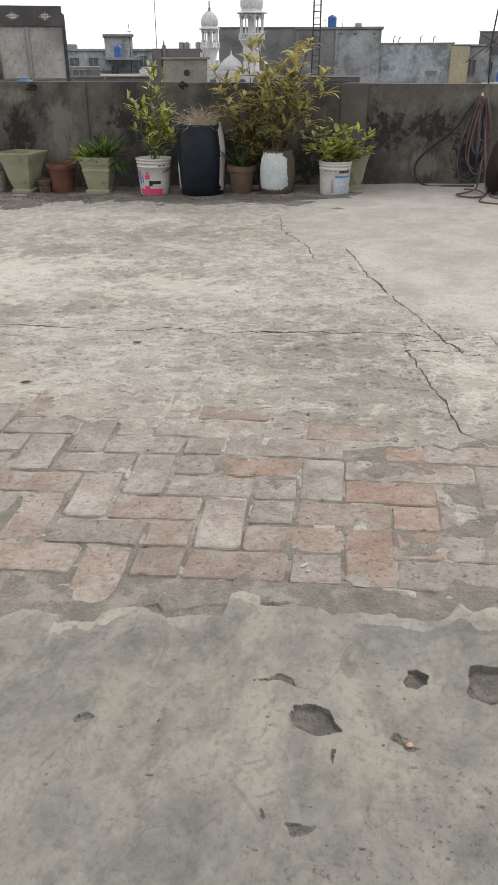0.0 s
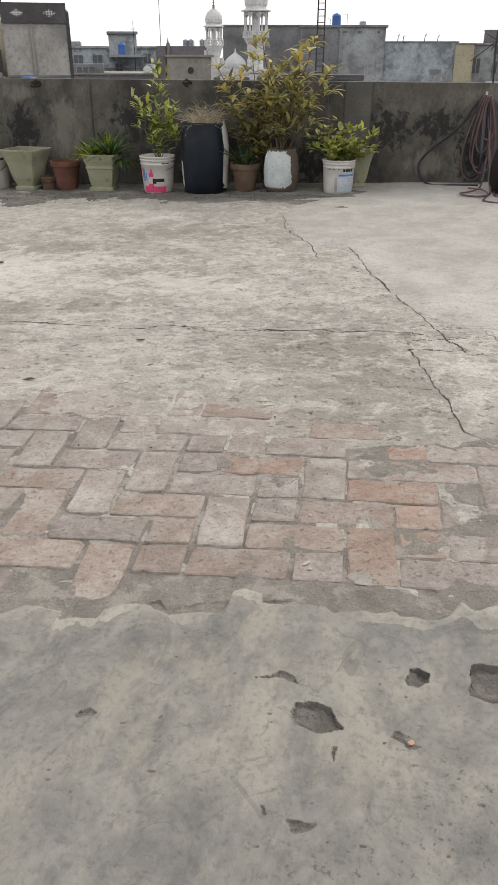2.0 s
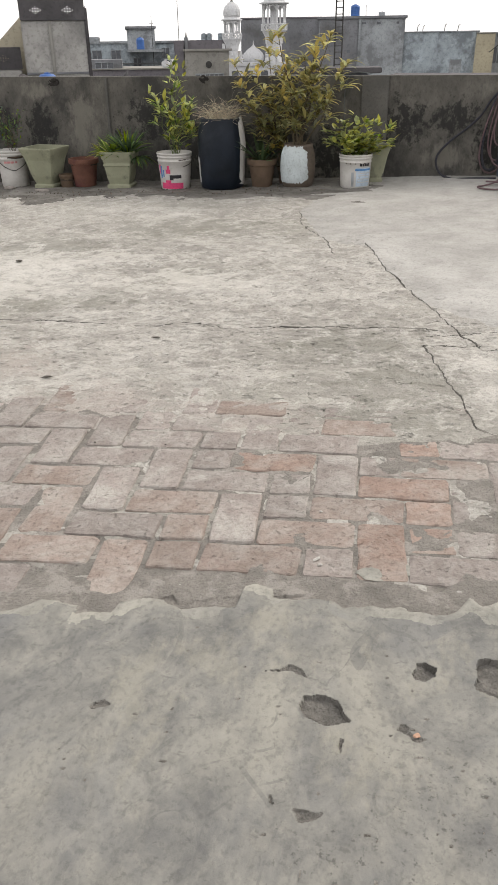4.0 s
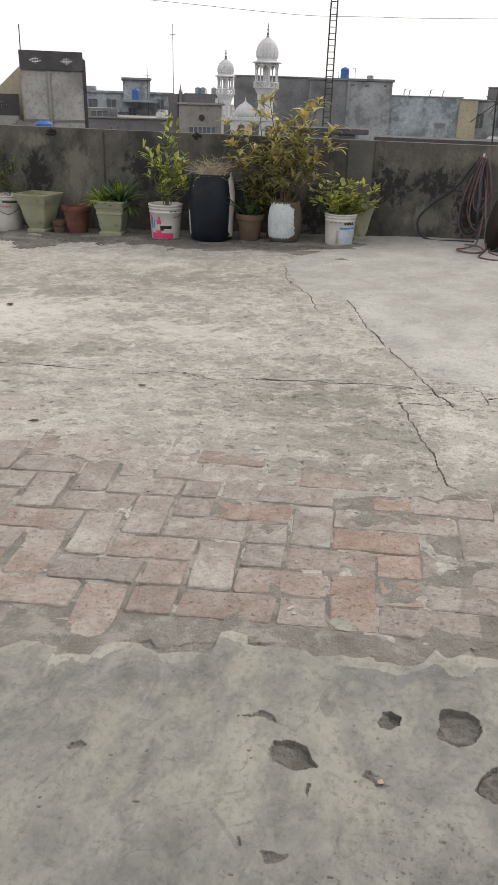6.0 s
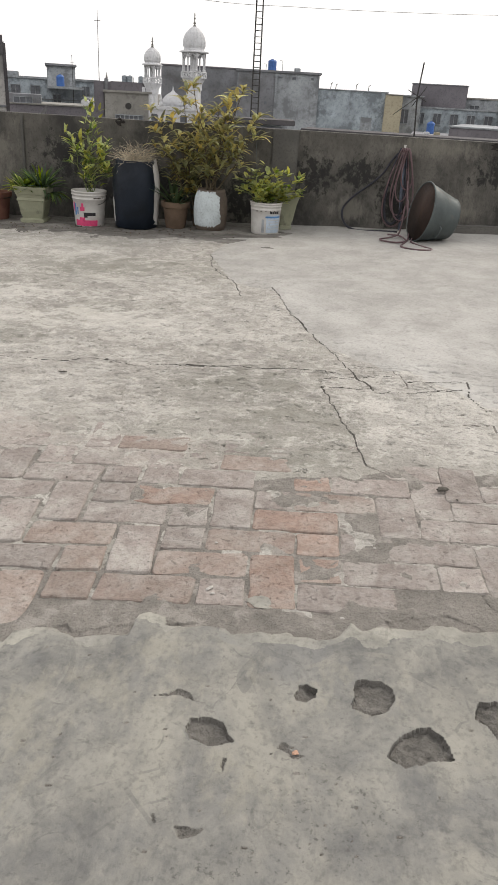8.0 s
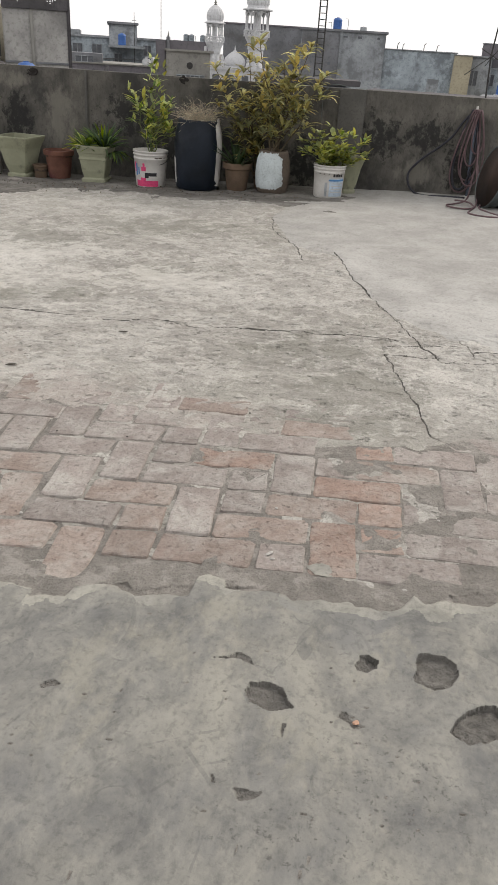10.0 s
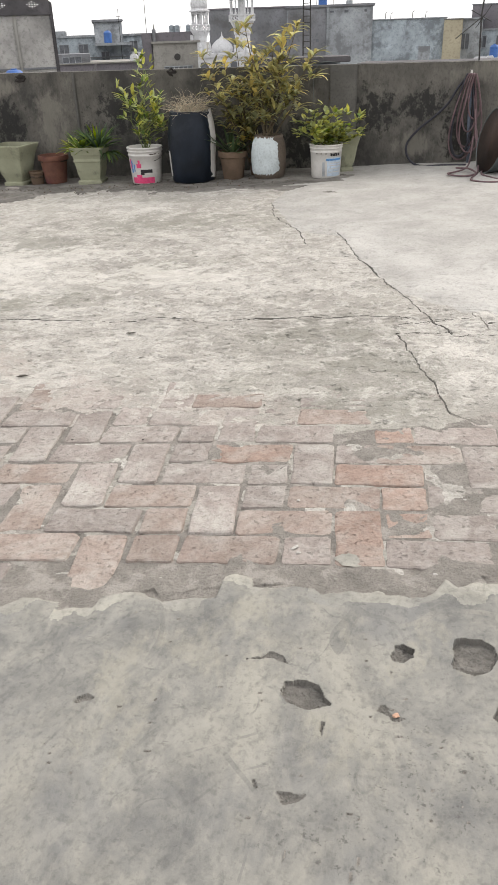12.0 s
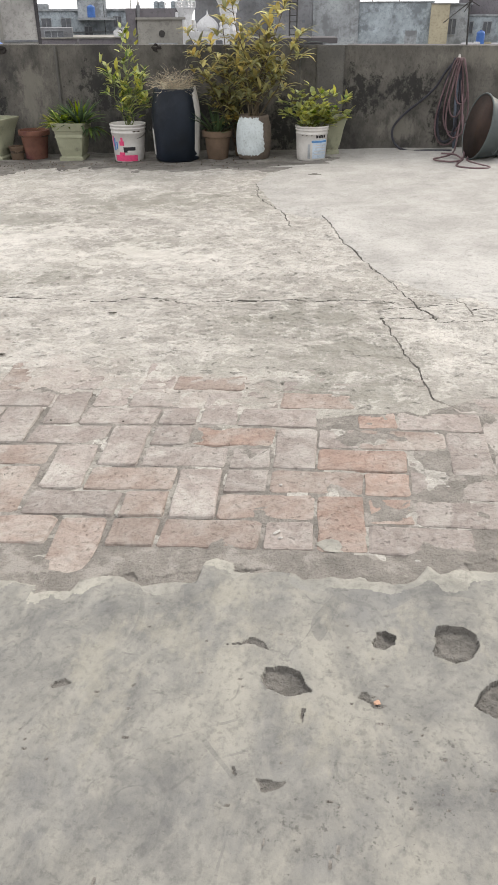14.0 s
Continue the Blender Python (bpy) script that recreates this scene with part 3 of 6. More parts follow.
PALE_GREEN = mt("pale_green_paint", (0.275, 0.28, 0.195), 0.16, 5, 60, 0.75, 0.3, stain=(0.12, 0.118, 0.085), stain_scale=8, stain_amount=0.3, edge=0.14, specks=0.12)
TERRACOTTA = mt("terracotta", (0.145, 0.066, 0.045), 0.25, 7, 70, 0.88, 0.4, stain=(0.09, 0.03, 0.03), stain_scale=6, stain_amount=0.4, specks=0.15)
DULL_CLAY = mt("dull_clay", (0.11, 0.075, 0.05), 0.25, 7, 70, 0.9, 0.4, specks=0.15)
WHITE_PLASTIC = mt("dirty_white_plastic", (0.52, 0.505, 0.48), 0.12, 5, 40, 0.5, 0.1, stain=(0.38, 0.36, 0.32), stain_scale=5, stain_amount=0.3, specks=0.15)
PINK = mt("pink_print", (0.62, 0.06, 0.17), 0.15, 9, 60, 0.5, 0.05)
BLUE_PRINT = mt("blue_print", (0.07, 0.2, 0.42), 0.2, 9, 60, 0.5, 0.05)
PALE_PRINT = mt("pale_blue_print", (0.42, 0.5, 0.58), 0.15, 12, 60, 0.5, 0.05)
RED_PRINT = mt("faded_red_print", (0.5, 0.22, 0.22), 0.2, 20, 60, 0.5, 0.05)
BLACK_PRINT = mt("black_print", (0.015, 0.015, 0.018), 0.2, 9, 60, 0.5, 0.05)
DRUM = mt("blue_black_plastic", (0.007, 0.011, 0.018), 0.4, 5, 40, 0.45, 0.2, spec=0.22, stain=(0.016, 0.021, 0.03), stain_scale=4, stain_amount=0.3, specks=0.15)
JAR_WHITE = mt("flaking_white_paint", (0.50, 0.55, 0.56), 0.12, 8, 60, 0.8, 0.5, stain=(0.16, 0.15, 0.13), stain_scale=7, stain_amount=0.12)
JAR_BROWN = mt("brown_earthenware", (0.12, 0.095, 0.075), 0.25, 7, 60, 0.9, 0.4)
SOIL = mt("dry_soil", (0.06, 0.045, 0.033), 0.4, 30, 120, 0.98, 0.8)
STEM = mt("brown_stem", (0.10, 0.08, 0.05), 0.3, 30, 90, 0.9, 0.5)
GREEN_STEM = mt("green_stem", (0.12, 0.15, 0.05), 0.3, 30, 90, 0.8, 0.3)
LEAF_OLIVE = mt("olive_leaf", (0.31, 0.3, 0.12), 0.35, 9, 60, 0.5, 0.1, island=0.55, through_light=0.55)
LEAF_YELLOW = mt("yellowing_leaf", (0.54, 0.47, 0.16), 0.25, 9, 60, 0.5, 0.1, island=0.4, through_light=0.55)
LEAF_LIME = mt("lime_leaf", (0.40, 0.43, 0.12), 0.3, 9, 60, 0.45, 0.1, island=0.5, through_light=0.55)
LEAF_GREEN = mt("green_leaf", (0.15, 0.235, 0.035), 0.3, 9, 60, 0.5, 0.1, island=0.55, through_light=0.55)
LEAF_DARK = mt("dark_blade", (0.075, 0.12, 0.055), 0.3, 9, 60, 0.5, 0.1, island=0.5, through_light=0.55)
STRAW = mt("dry_straw", (0.40, 0.345, 0.245), 0.3, 20, 80, 0.9, 0.1, island=0.5)
RUST = mt("rusty_inside", (0.03, 0.017, 0.012), 0.45, 6, 60, 0.85, 0.4)
GALV = mt("dull_galvanised", (0.085, 0.1, 0.1), 0.22, 5, 50, 0.55, 0.2, metal=0.4, stain=(0.14, 0.12, 0.1), stain_scale=4, stain_amount=0.35, specks=0.15)
HOSE = mt("dusty_pink_hose", (0.12, 0.075, 0.08), 0.2, 10, 80, 0.55, 0.1)
HOSE_BLACK = mt("black_hose", (0.022, 0.022, 0.03), 0.3, 10, 80, 0.55, 0.1)
PIPE = mt("blue_grey_pipe", (0.12, 0.14, 0.18), 0.25, 10, 80, 0.6, 0.1)
IRON = mt("dark_iron", (0.04, 0.038, 0.036), 0.3, 10, 80, 0.7, 0.1)
STONE = mt("pale_chip", (0.45, 0.43, 0.4), 0.2, 40, 120, 0.9, 0.3)
DARK_STONE = mt("dark_lump", (0.085, 0.078, 0.066), 0.3, 40, 120, 0.9, 0.4)
ORANGE_CHIP = mt("orange_chip", (0.42, 0.26, 0.18), 0.2, 40, 120, 0.8, 0.2)
TIN_BLUE = mt("blue_tank_plastic", (0.045, 0.125, 0.36), 0.2, 3, 20, 0.5, 0.05)
WHITEWASH = mt("mosque_whitewash", (0.6, 0.605, 0.615), 0.08, 1.2, 12, 0.85, 0.1, stain=(0.52, 0.52, 0.53), stain_scale=0.8, stain_amount=0.3)
TOWER_GREY = mt("tower_cement", (0.34, 0.33, 0.31), 0.24, 1.6, 14, 0.92, 0.2, stain=(0.17, 0.168, 0.16), stain_scale=1.5, stain_amount=0.35)
BAND = mt("dark_parapet", (0.085, 0.08, 0.082), 0.25, 1.5, 14, 0.92, 0.2)
CREAM = mt("cream_wall", (0.42, 0.38, 0.29), 0.1, 0.7, 12, 0.9, 0.1)
# far blue, grey, brown and mauve walls: distance haze is lifted into the colours
FAR_BLUE = mt("faded_blue_wall", (0.34, 0.385, 0.415), 0.26, 1.3, 8, 0.92, 0.1, stain=(0.16, 0.18, 0.195), stain_scale=1.1, stain_amount=0.42, edge=0.08)
FAR_GREY = mt("blue_grey_cement", (0.32, 0.34, 0.355), 0.2, 1.3, 8, 0.92, 0.1, stain=(0.17, 0.178, 0.185), stain_scale=1.0, stain_amount=0.42, edge=0.08)
FAR_BROWN = mt("brown_grey_cement", (0.205, 0.21, 0.222), 0.2, 0.7, 8, 0.92, 0.1, stain=(0.1, 0.1, 0.1), stain_scale=0.6, stain_amount=0.35)
FAR_MAUVE = mt("mauve_brick_house", (0.165, 0.155, 0.168), 0.2, 0.8, 9, 0.92, 0.1)
FAR_PALE = mt("pale_cement", (0.255, 0.247, 0.225), 0.18, 0.8, 9, 0.92, 0.1, stain=(0.2, 0.195, 0.18), stain_scale=0.7, stain_amount=0.3)
# greyer than a real dark interior: haze over far windows is mixed in
DARK_OPENING = mt("dim_interior", (0.14, 0.147, 0.16), 0.2, 2, 9, 0.9, 0.0)
BUFF = mt("buff_wall", (0.40, 0.36, 0.26), 0.1, 0.8, 9, 0.92, 0.1)


# ---- wall details ----
def on_wall(s_, z, out=0.0):
    """A place on the parapet's face: metres along it, height, distance in front."""
    return WALL_AT @ Vector((s_, -out, z))


pilaster = part("pilaster", box(-1.095, -0.866, -0.022, 0.0, -0.1, 0.838, 0.006), PANEL, wall, "smooth grey plaster strip")
part("rib", box(-3.47, -3.44, -0.018, 0.0, -0.2, 0.835, 0.006), PANEL, wall, "thin pale upright rib")
HOLE = mt("dark_hole", (0.022, 0.019, 0.017), 0.3, 20, 90, 0.95, 0.6)
rnd = random.Random(4)
for s0, s1, z0 in ((-4.06, -3.93, 0.765), (-4.70, -4.62, 0.775), (0.77, 0.93, 0.775), (-2.55, -2.46, 0.785)):
    bm = bmesh.new()
    bmesh.ops.create_icosphere(bm, subdivisions=2, radius=0.5)
    for v in bm.verts:
        v.co = Vector(((s0 + s1) / 2 + v.co.x * (s1 - s0), v.co.y * 0.012, z0 + 0.03 + v.co.z * 0.065)) + Vector([rnd.uniform(-0.008, 0.008) for _ in range(3)])
    part("broken_patch", bm, HOLE, wall, "dark broken-out hole edge")
ledge = part("ledge", box(-9, -1.3, -0.13, 0.0, -0.5, 0.0, 0.012), PANEL)
ledge.matrix_basis = WALL_AT @ Matrix.Shear("XZ", 4, (0, 0)) @ pose(0, 0, 0.1 + gz(-2.6, 7) + 0.02, 0, math.degrees(math.atan(-0.0408)) * 1.0, 0)
tagged(ledge, "low cement ledge along the foot of the parapet", "ledge", kind="structure")
kerb = part("kerb", box(0.5, 7, -0.12, 0.0, -0.3, 0.045, 0.012), PANEL)
kerb.matrix_basis = WALL_AT @ pose(0, 0, gz(0.6, 6.9) + 0.02, 0, math.degrees(math.atan(-0.0408)), 0)
tagged(kerb, "rough low cement kerb at the wall foot", "kerb", kind="structure")
pipe_run = part("water_pipe", tube([on_wall(0.45, 0.135, 0.06), on_wall(1.6, 0.168, 0.06), on_wall(4, 0.26, 0.06)], 0.013), PIPE, smooth=True)
tagged(pipe_run, "grey water pipe lying along the kerb", "pipe")
wire_loop = part("wire", tube(spline([on_wall(-1.22, 0.40, 0.02), on_wall(-1.235, 0.6, 0.02), on_wall(-1.23, 0.78, 0.02), on_wall(-1.17, 0.86, 0.015), on_wall(-1.08, 0.862, 0.0), on_wall(-1.02, 0.855, -0.03)]), 0.003, 6), GALV, smooth=True)
tagged(wire_loop, "thin pale wire bent over the wall top", "wire")


# ---- pots ----
def shell(outer, wall_t=0.012, soil=0.04):
    """Closes an outer profile with an inner face down to the soil."""
    r, z = outer[-1]
    zs = z - soil
    inner = [(r - wall_t, z), (r - wall_t - 0.004, zs)]
    return [(0.0001, outer[0][1])] + outer + inner


def soil_disc(r, z, parent, seed=1, square=0.0):
    v, f = lathe([(0.0001, z + 0.012), (r * 0.5, z + 0.008), (r, z), (r, z - 0.02), (0.0001, z - 0.02)], 20, 0.03, seed, square)
    part("soil", (v, f), SOIL, parent, smooth=True)


def patch(profile_r, a0, a1, z0, z1, lift=0.0015, n=8):
    """A thin printed panel bent round a body; angles in degrees."""
    verts, faces = [], []
    rows = max(2, int((z1 - z0) / 0.02))
    for j in range(rows + 1):
        z = z0 + (z1 - z0) * j / rows
        for i in range(n + 1):
            a = radians(a0 + (a1 - a0) * i / n)
            for d in (lift, -0.003):
                r = profile_r(z) + d
                verts.append((r * math.cos(a), r * math.sin(a), z))
    w = 2 * (n + 1)
    for j in range(rows):
        for i in range(n):
            a = j * w + 2 * i
            faces.append((a, a + 2, a + w + 2, a + w))
    return verts, faces


def ragged(profile_r, a0, a1, z0, z1, seed, rough=5.0, lift=0.003, n=10):
    """A painted patch with an uneven outline."""
    rnd = random.Random(seed)
    verts, faces, rows = [], [], max(4, int((z1 - z0) / 0.014))
    l0, l1 = 0.0, 0.0
    for j in range(rows + 1):
        z, t = z0 + (z1 - z0) * j / rows, j / rows
        l0, l1 = l0 * 0.6 + rnd.uniform(-rough, rough), l1 * 0.6 + rnd.uniform(-rough, rough)
        pinch = 1 - 0.5 * max(0.0, 1 - min(t, 1 - t) * 8) * rnd.random()
        mid, half = (a0 + a1) / 2, (a1 - a0) / 2 * pinch
        for i in range(n + 1):
            a = radians(mid + (2 * i / n - 1) * half + (l0 if i < n / 2 else l1))
            zz = z + (rnd.uniform(-0.008, 0.008) if j in (0, rows) else 0)
            r = profile_r(zz) + lift
            verts.append((r * math.cos(a), r * math.sin(a), zz))
    for j in range(rows):
        for i in range(n):
            a = j * (n + 1) + i
            faces.append((a, a + 1, a + n + 2, a + n + 1))
    return verts, faces


def bucket(x, y, r_top, r_base, h, label, facing, seed):
    b_ = thing("bucket", (x, y, gz(x, y), 0, 0, facing), label, "bucket", "paint buckets by the wall")
    rb = lambda z: r_base + (r_top * 0.93 - r_base) * min(1, z / (h * 0.8))
    prof = [(r_base - 0.008, 0.0), (r_base, 0.008), (rb(h * 0.4), h * 0.4), (rb(h * 0.76), h * 0.76), (r_top * 0.955, h * 0.77), (r_top * 0.955, h * 0.80), (r_top * 0.93, h * 0.81),
            (r_top * 0.94, h * 0.87), (r_top * 0.985, h * 0.88), (r_top * 0.985, h * 0.905), (r_top * 0.945, h * 0.915), (r_top * 0.95, h * 0.95), (r_top, h * 0.955), (r_top, h * 0.99), (r_top * 0.985, h)]
    part("body", lathe(shell(prof, 0.01, 0.05), 48, 0.004, seed), WHITE_PLASTIC, b_, smooth=True)
    soil_disc(r_top * 0.93, h - 0.05, b_, seed)
    return b_, rb


bk, rb = bucket(-3.81, 7.1, 0.147, 0.128, 0.335, "dirty white paint bucket with wire handle and thin shrub", -62, 1)
part("handle", tube(spline([Vector((rb(0.25) * 1.04 * math.cos(a), rb(0.25) * 1.04 * math.sin(a), 0.16 + 0.09 * abs(a / 1.3) ** 1.3)) for a in np.linspace(-1.3, 1.3, 9)], 4), 0.003, 6), IRON, bk, "thin dark wire handle", True)
for k, (a0, a1) in enumerate(((-38, -26), (-24, -12), (-10, 4), (7, 16))):
    part("print", patch(rb, a0, a1, 0.225, 0.243), RED_PRINT, bk, "faded red printed bar")
pk, rb = bucket(-2.08, 6.75, 0.156, 0.126, 0.305, "white paint bucket with pink and black print and shrub", -73, 2)
for name, mat_, a0, a1, z0, z1, lab in (("print", PINK, -62, 30, 0.012, 0.062, "pink printed panel"), ("print", PINK, -40, -18, 0.062, 0.085, "pink printed panel"),
                                        ("print", BLACK_PRINT, -22, 22, 0.085, 0.128, "black printed panel"), ("print", WHITE_PLASTIC, -8, 24, 0.08, 0.1, "white square"),
                                        ("print", PINK, -36, -18, 0.14, 0.175, "pink figure print"), ("print", PINK, -30, -22, 0.175, 0.205, "pink figure print"),
                                        ("print", BLUE_PRINT, -64, -54, 0.1, 0.2, "blue printed bar"), ("print", BLUE_PRINT, -50, -44, 0.11, 0.17, "blue printed bar"), ("print", PINK, -72, -60, 0.13, 0.21, "pink printed bar")):
    part(name, patch(rb, a0, a1, z0, z1, 0.0015 if mat_ != WHITE_PLASTIC else 0.003), mat_, pk, lab)
part("handle", tube(spline([Vector((rb(0.25) * 1.05 * math.cos(a), rb(0.25) * 1.05 * math.sin(a), 0.19 + 0.05 * abs(a / 1.4) ** 2)) for a in np.linspace(0.5, 1.5, 6)], 4), 0.0025, 6), IRON, pk, "thin dark wire handle", True)
gc, rb = bucket(-0.485, 6.6, 0.139, 0.119, 0.262, "white paint bucket with a blue striped label, holding a lime-green shrub", -86, 3)
part("print", patch(rb, 4, 66, 0.02, 0.165), PALE_PRINT, gc, "pale label panel")
part("print", patch(rb, 0, 66, 0.142, 0.156, 0.003), BLUE_PRINT, gc, "blue label stripe")
for a0, a1 in ((16, 24), (26, 34), (36, 45), (47, 56)):
    part("print", patch(rb, a0, a1, 0.176, 0.196), BLACK_PRINT, gc, "dark lettering bar")
for z0 in (0.05, 0.075, 0.1, 0.12):
    part("print", patch(rb, 10, 60, z0, z0 + 0.006, 0.003), WHITE_PLASTIC, gc, "faint text bar")
part("print", patch(rb, -14, -4, 0.02, 0.13), FAR_GREY, gc, "grey smear of paint")


def square_pot(name, x, y, half_top, half_base, h, turn, label, mat_, bands=(), soil=True):
    p = thing(name, (x, y, gz(x, y), 0, 0, turn), label, "planter")
    prof = [(half_base * 1.16, 0.0), (half_base * 1.18, 0.028), (half_base * 0.98, 0.04)]
    for k in (0.3, 0.5, 0.7):
        prof.append((half_base + (half_top * 0.93 - half_base) * k, h * k * 1.0))
    for z in bands:
        r = half_base + (half_top * 0.95 - half_base) * z
        prof += [(r * 1.0, h * z - 0.004), (r * 1.045, h * z), (r * 1.05, h * z + 0.006)]
    prof = sorted(prof, key=lambda q: q[1]) + [(half_top, h * 0.97), (half_top * 1.0, h)]
    part("body", lathe(shell(prof, 0.018, 0.05), 48, 0.004, 3, 0.14), mat_, p)
    if soil:
        soil_disc(half_top * 0.8, h - 0.05, p, 2, 0.24)
    return p


square_pot("planter", -3.42, 7.0, 0.178, 0.086, 0.36, -7, "empty pale green square planter with chipped paint", PALE_GREEN)
square_pot("planter", -2.64, 6.9, 0.15, 0.096, 0.315, 3, "pale green square planter with raised bands and spiky plants", PALE_GREEN, (0.62, 0.8))
square_pot("planter", -0.335, 6.84, 0.105, 0.05, 0.3, 20, "tall pale green tapering planter behind a bucket", PALE_GREEN)


def round_pot(x, y, r_top, r_base, h, rim, label, mat_, soil=True):
    p = thing("flowerpot", (x, y, gz(x, y)), label, "pot")
    prof = [(r_base, 0), (r_base * 1.03, 0.01), (r_top * 0.87, h - rim), (r_top * 0.985, h - rim + 0.004), (r_top, h - rim * 0.5), (r_top * 0.99, h)]
    part("body", lathe(shell(prof, 0.015, 0.035), 40, 0.008, 5), mat_, p, smooth=False)
    if soil:
        soil_disc(r_top * 0.88, h - 0.035, p, 4)
    return p


round_pot(-3.05, 7.02, 0.142, 0.098, 0.245, 0.045, "red-brown terracotta flowerpot with a thick rim", TERRACOTTA)
round_pot(-3.215, 6.97, 0.075, 0.055, 0.115, 0.02, "small dark clay pot between two planters", DULL_CLAY)
round_pot(-1.295, 6.74, 0.128, 0.085, 0.228, 0.05, "dull brown clay pot with an aloe", DULL_CLAY)

# cut plastic drum, painted white down its sides
drum = thing("plastic_drum", (-1.65, 6.74, gz(-1.65, 6.74)), "blue-black cut plastic drum with white streaks, full of dry grass", "drum")
dprof = [(0.17, 0.0), (0.185, 0.015), (0.192, 0.1), (0.2, 0.25), (0.205, 0.36), (0.195, 0.46), (0.178, 0.54), (0.172, 0.565)]
part("body", lathe(shell(dprof, 0.008, 0.05), 64, 0.003, 8), DRUM, drum, smooth=True)
dr = lambda z: float(np.interp(z, [q[1] for q in dprof], [q[0] for q in dprof]))
part("paint_streak", ragged(dr, -27, 46, 0.03, 0.572, 5, 0.7, 0.005), WHITE_PLASTIC, drum, "white painted streak")
part("paint_streak", ragged(dr, 192, 214, 0.05, 0.26, 6, 1.5), WHITE_PLASTIC, drum, "white painted streak")
soil_disc(0.16, 0.53, drum, 3)

jar = thing("earthen_jar", (-0.975, 6.69, gz(-0.975, 6.69)), "rounded earthen jar with flaking white paint on one side", "jar")
jprof = [(0.105, 0.0), (0.125, 0.012), (0.14, 0.06), (0.147, 0.14), (0.146, 0.2), (0.138, 0.27), (0.122, 0.32), (0.118, 0.345)]
part("body", lathe(shell(jprof, 0.012, 0.04), 44, 0.008, 6), JAR_BROWN, jar, smooth=True)
jr = lambda z: float(np.interp(z, [q[1] for q in jprof], [q[0] for q in jprof]))
part("paint_coat", ragged(jr, -176, -48, 0.045, 0.33, 12, 4, 0.003, 28), JAR_WHITE, jar, "flaking bluish-white paint")
soil_disc(0.1, 0.3, jar, 5)


# ---- plants ----
def leaf(into, base, way, length, width, droop=0.4, fold=0.25, rows=4, curl=0.0):
    verts, faces = into
    way = Vector(way).normalized()
    side = way.cross(Vector((0, 0, 1)))
    if side.length < 1e-3:
        side = Vector((1, 0, 0))
    side.normalize()
    up = side.cross(way)
    q, b0 = Vector(base), len(verts)
    d = way.copy()
    for i in range(rows + 1):
        t = i / rows
        w = width * 0.5 * (math.sin(math.pi * (0.06 + 0.9 * t) ** 0.8) if i < rows else 0.04)
        for k in (-1, 0, 1):
            verts.append(q + side * (k * w) + up * (abs(k) * w * fold))
        q = q + d * (length / rows)
        d = (d + Vector((0, 0, -droop / rows)) + side * (curl / rows)).normalized()
        up = side.cross(d)
    for i in range(rows):
        for k in (0, 1):
            a = b0 + i * 3 + k
            faces.append((a, a + 1, a + 4, a + 3))


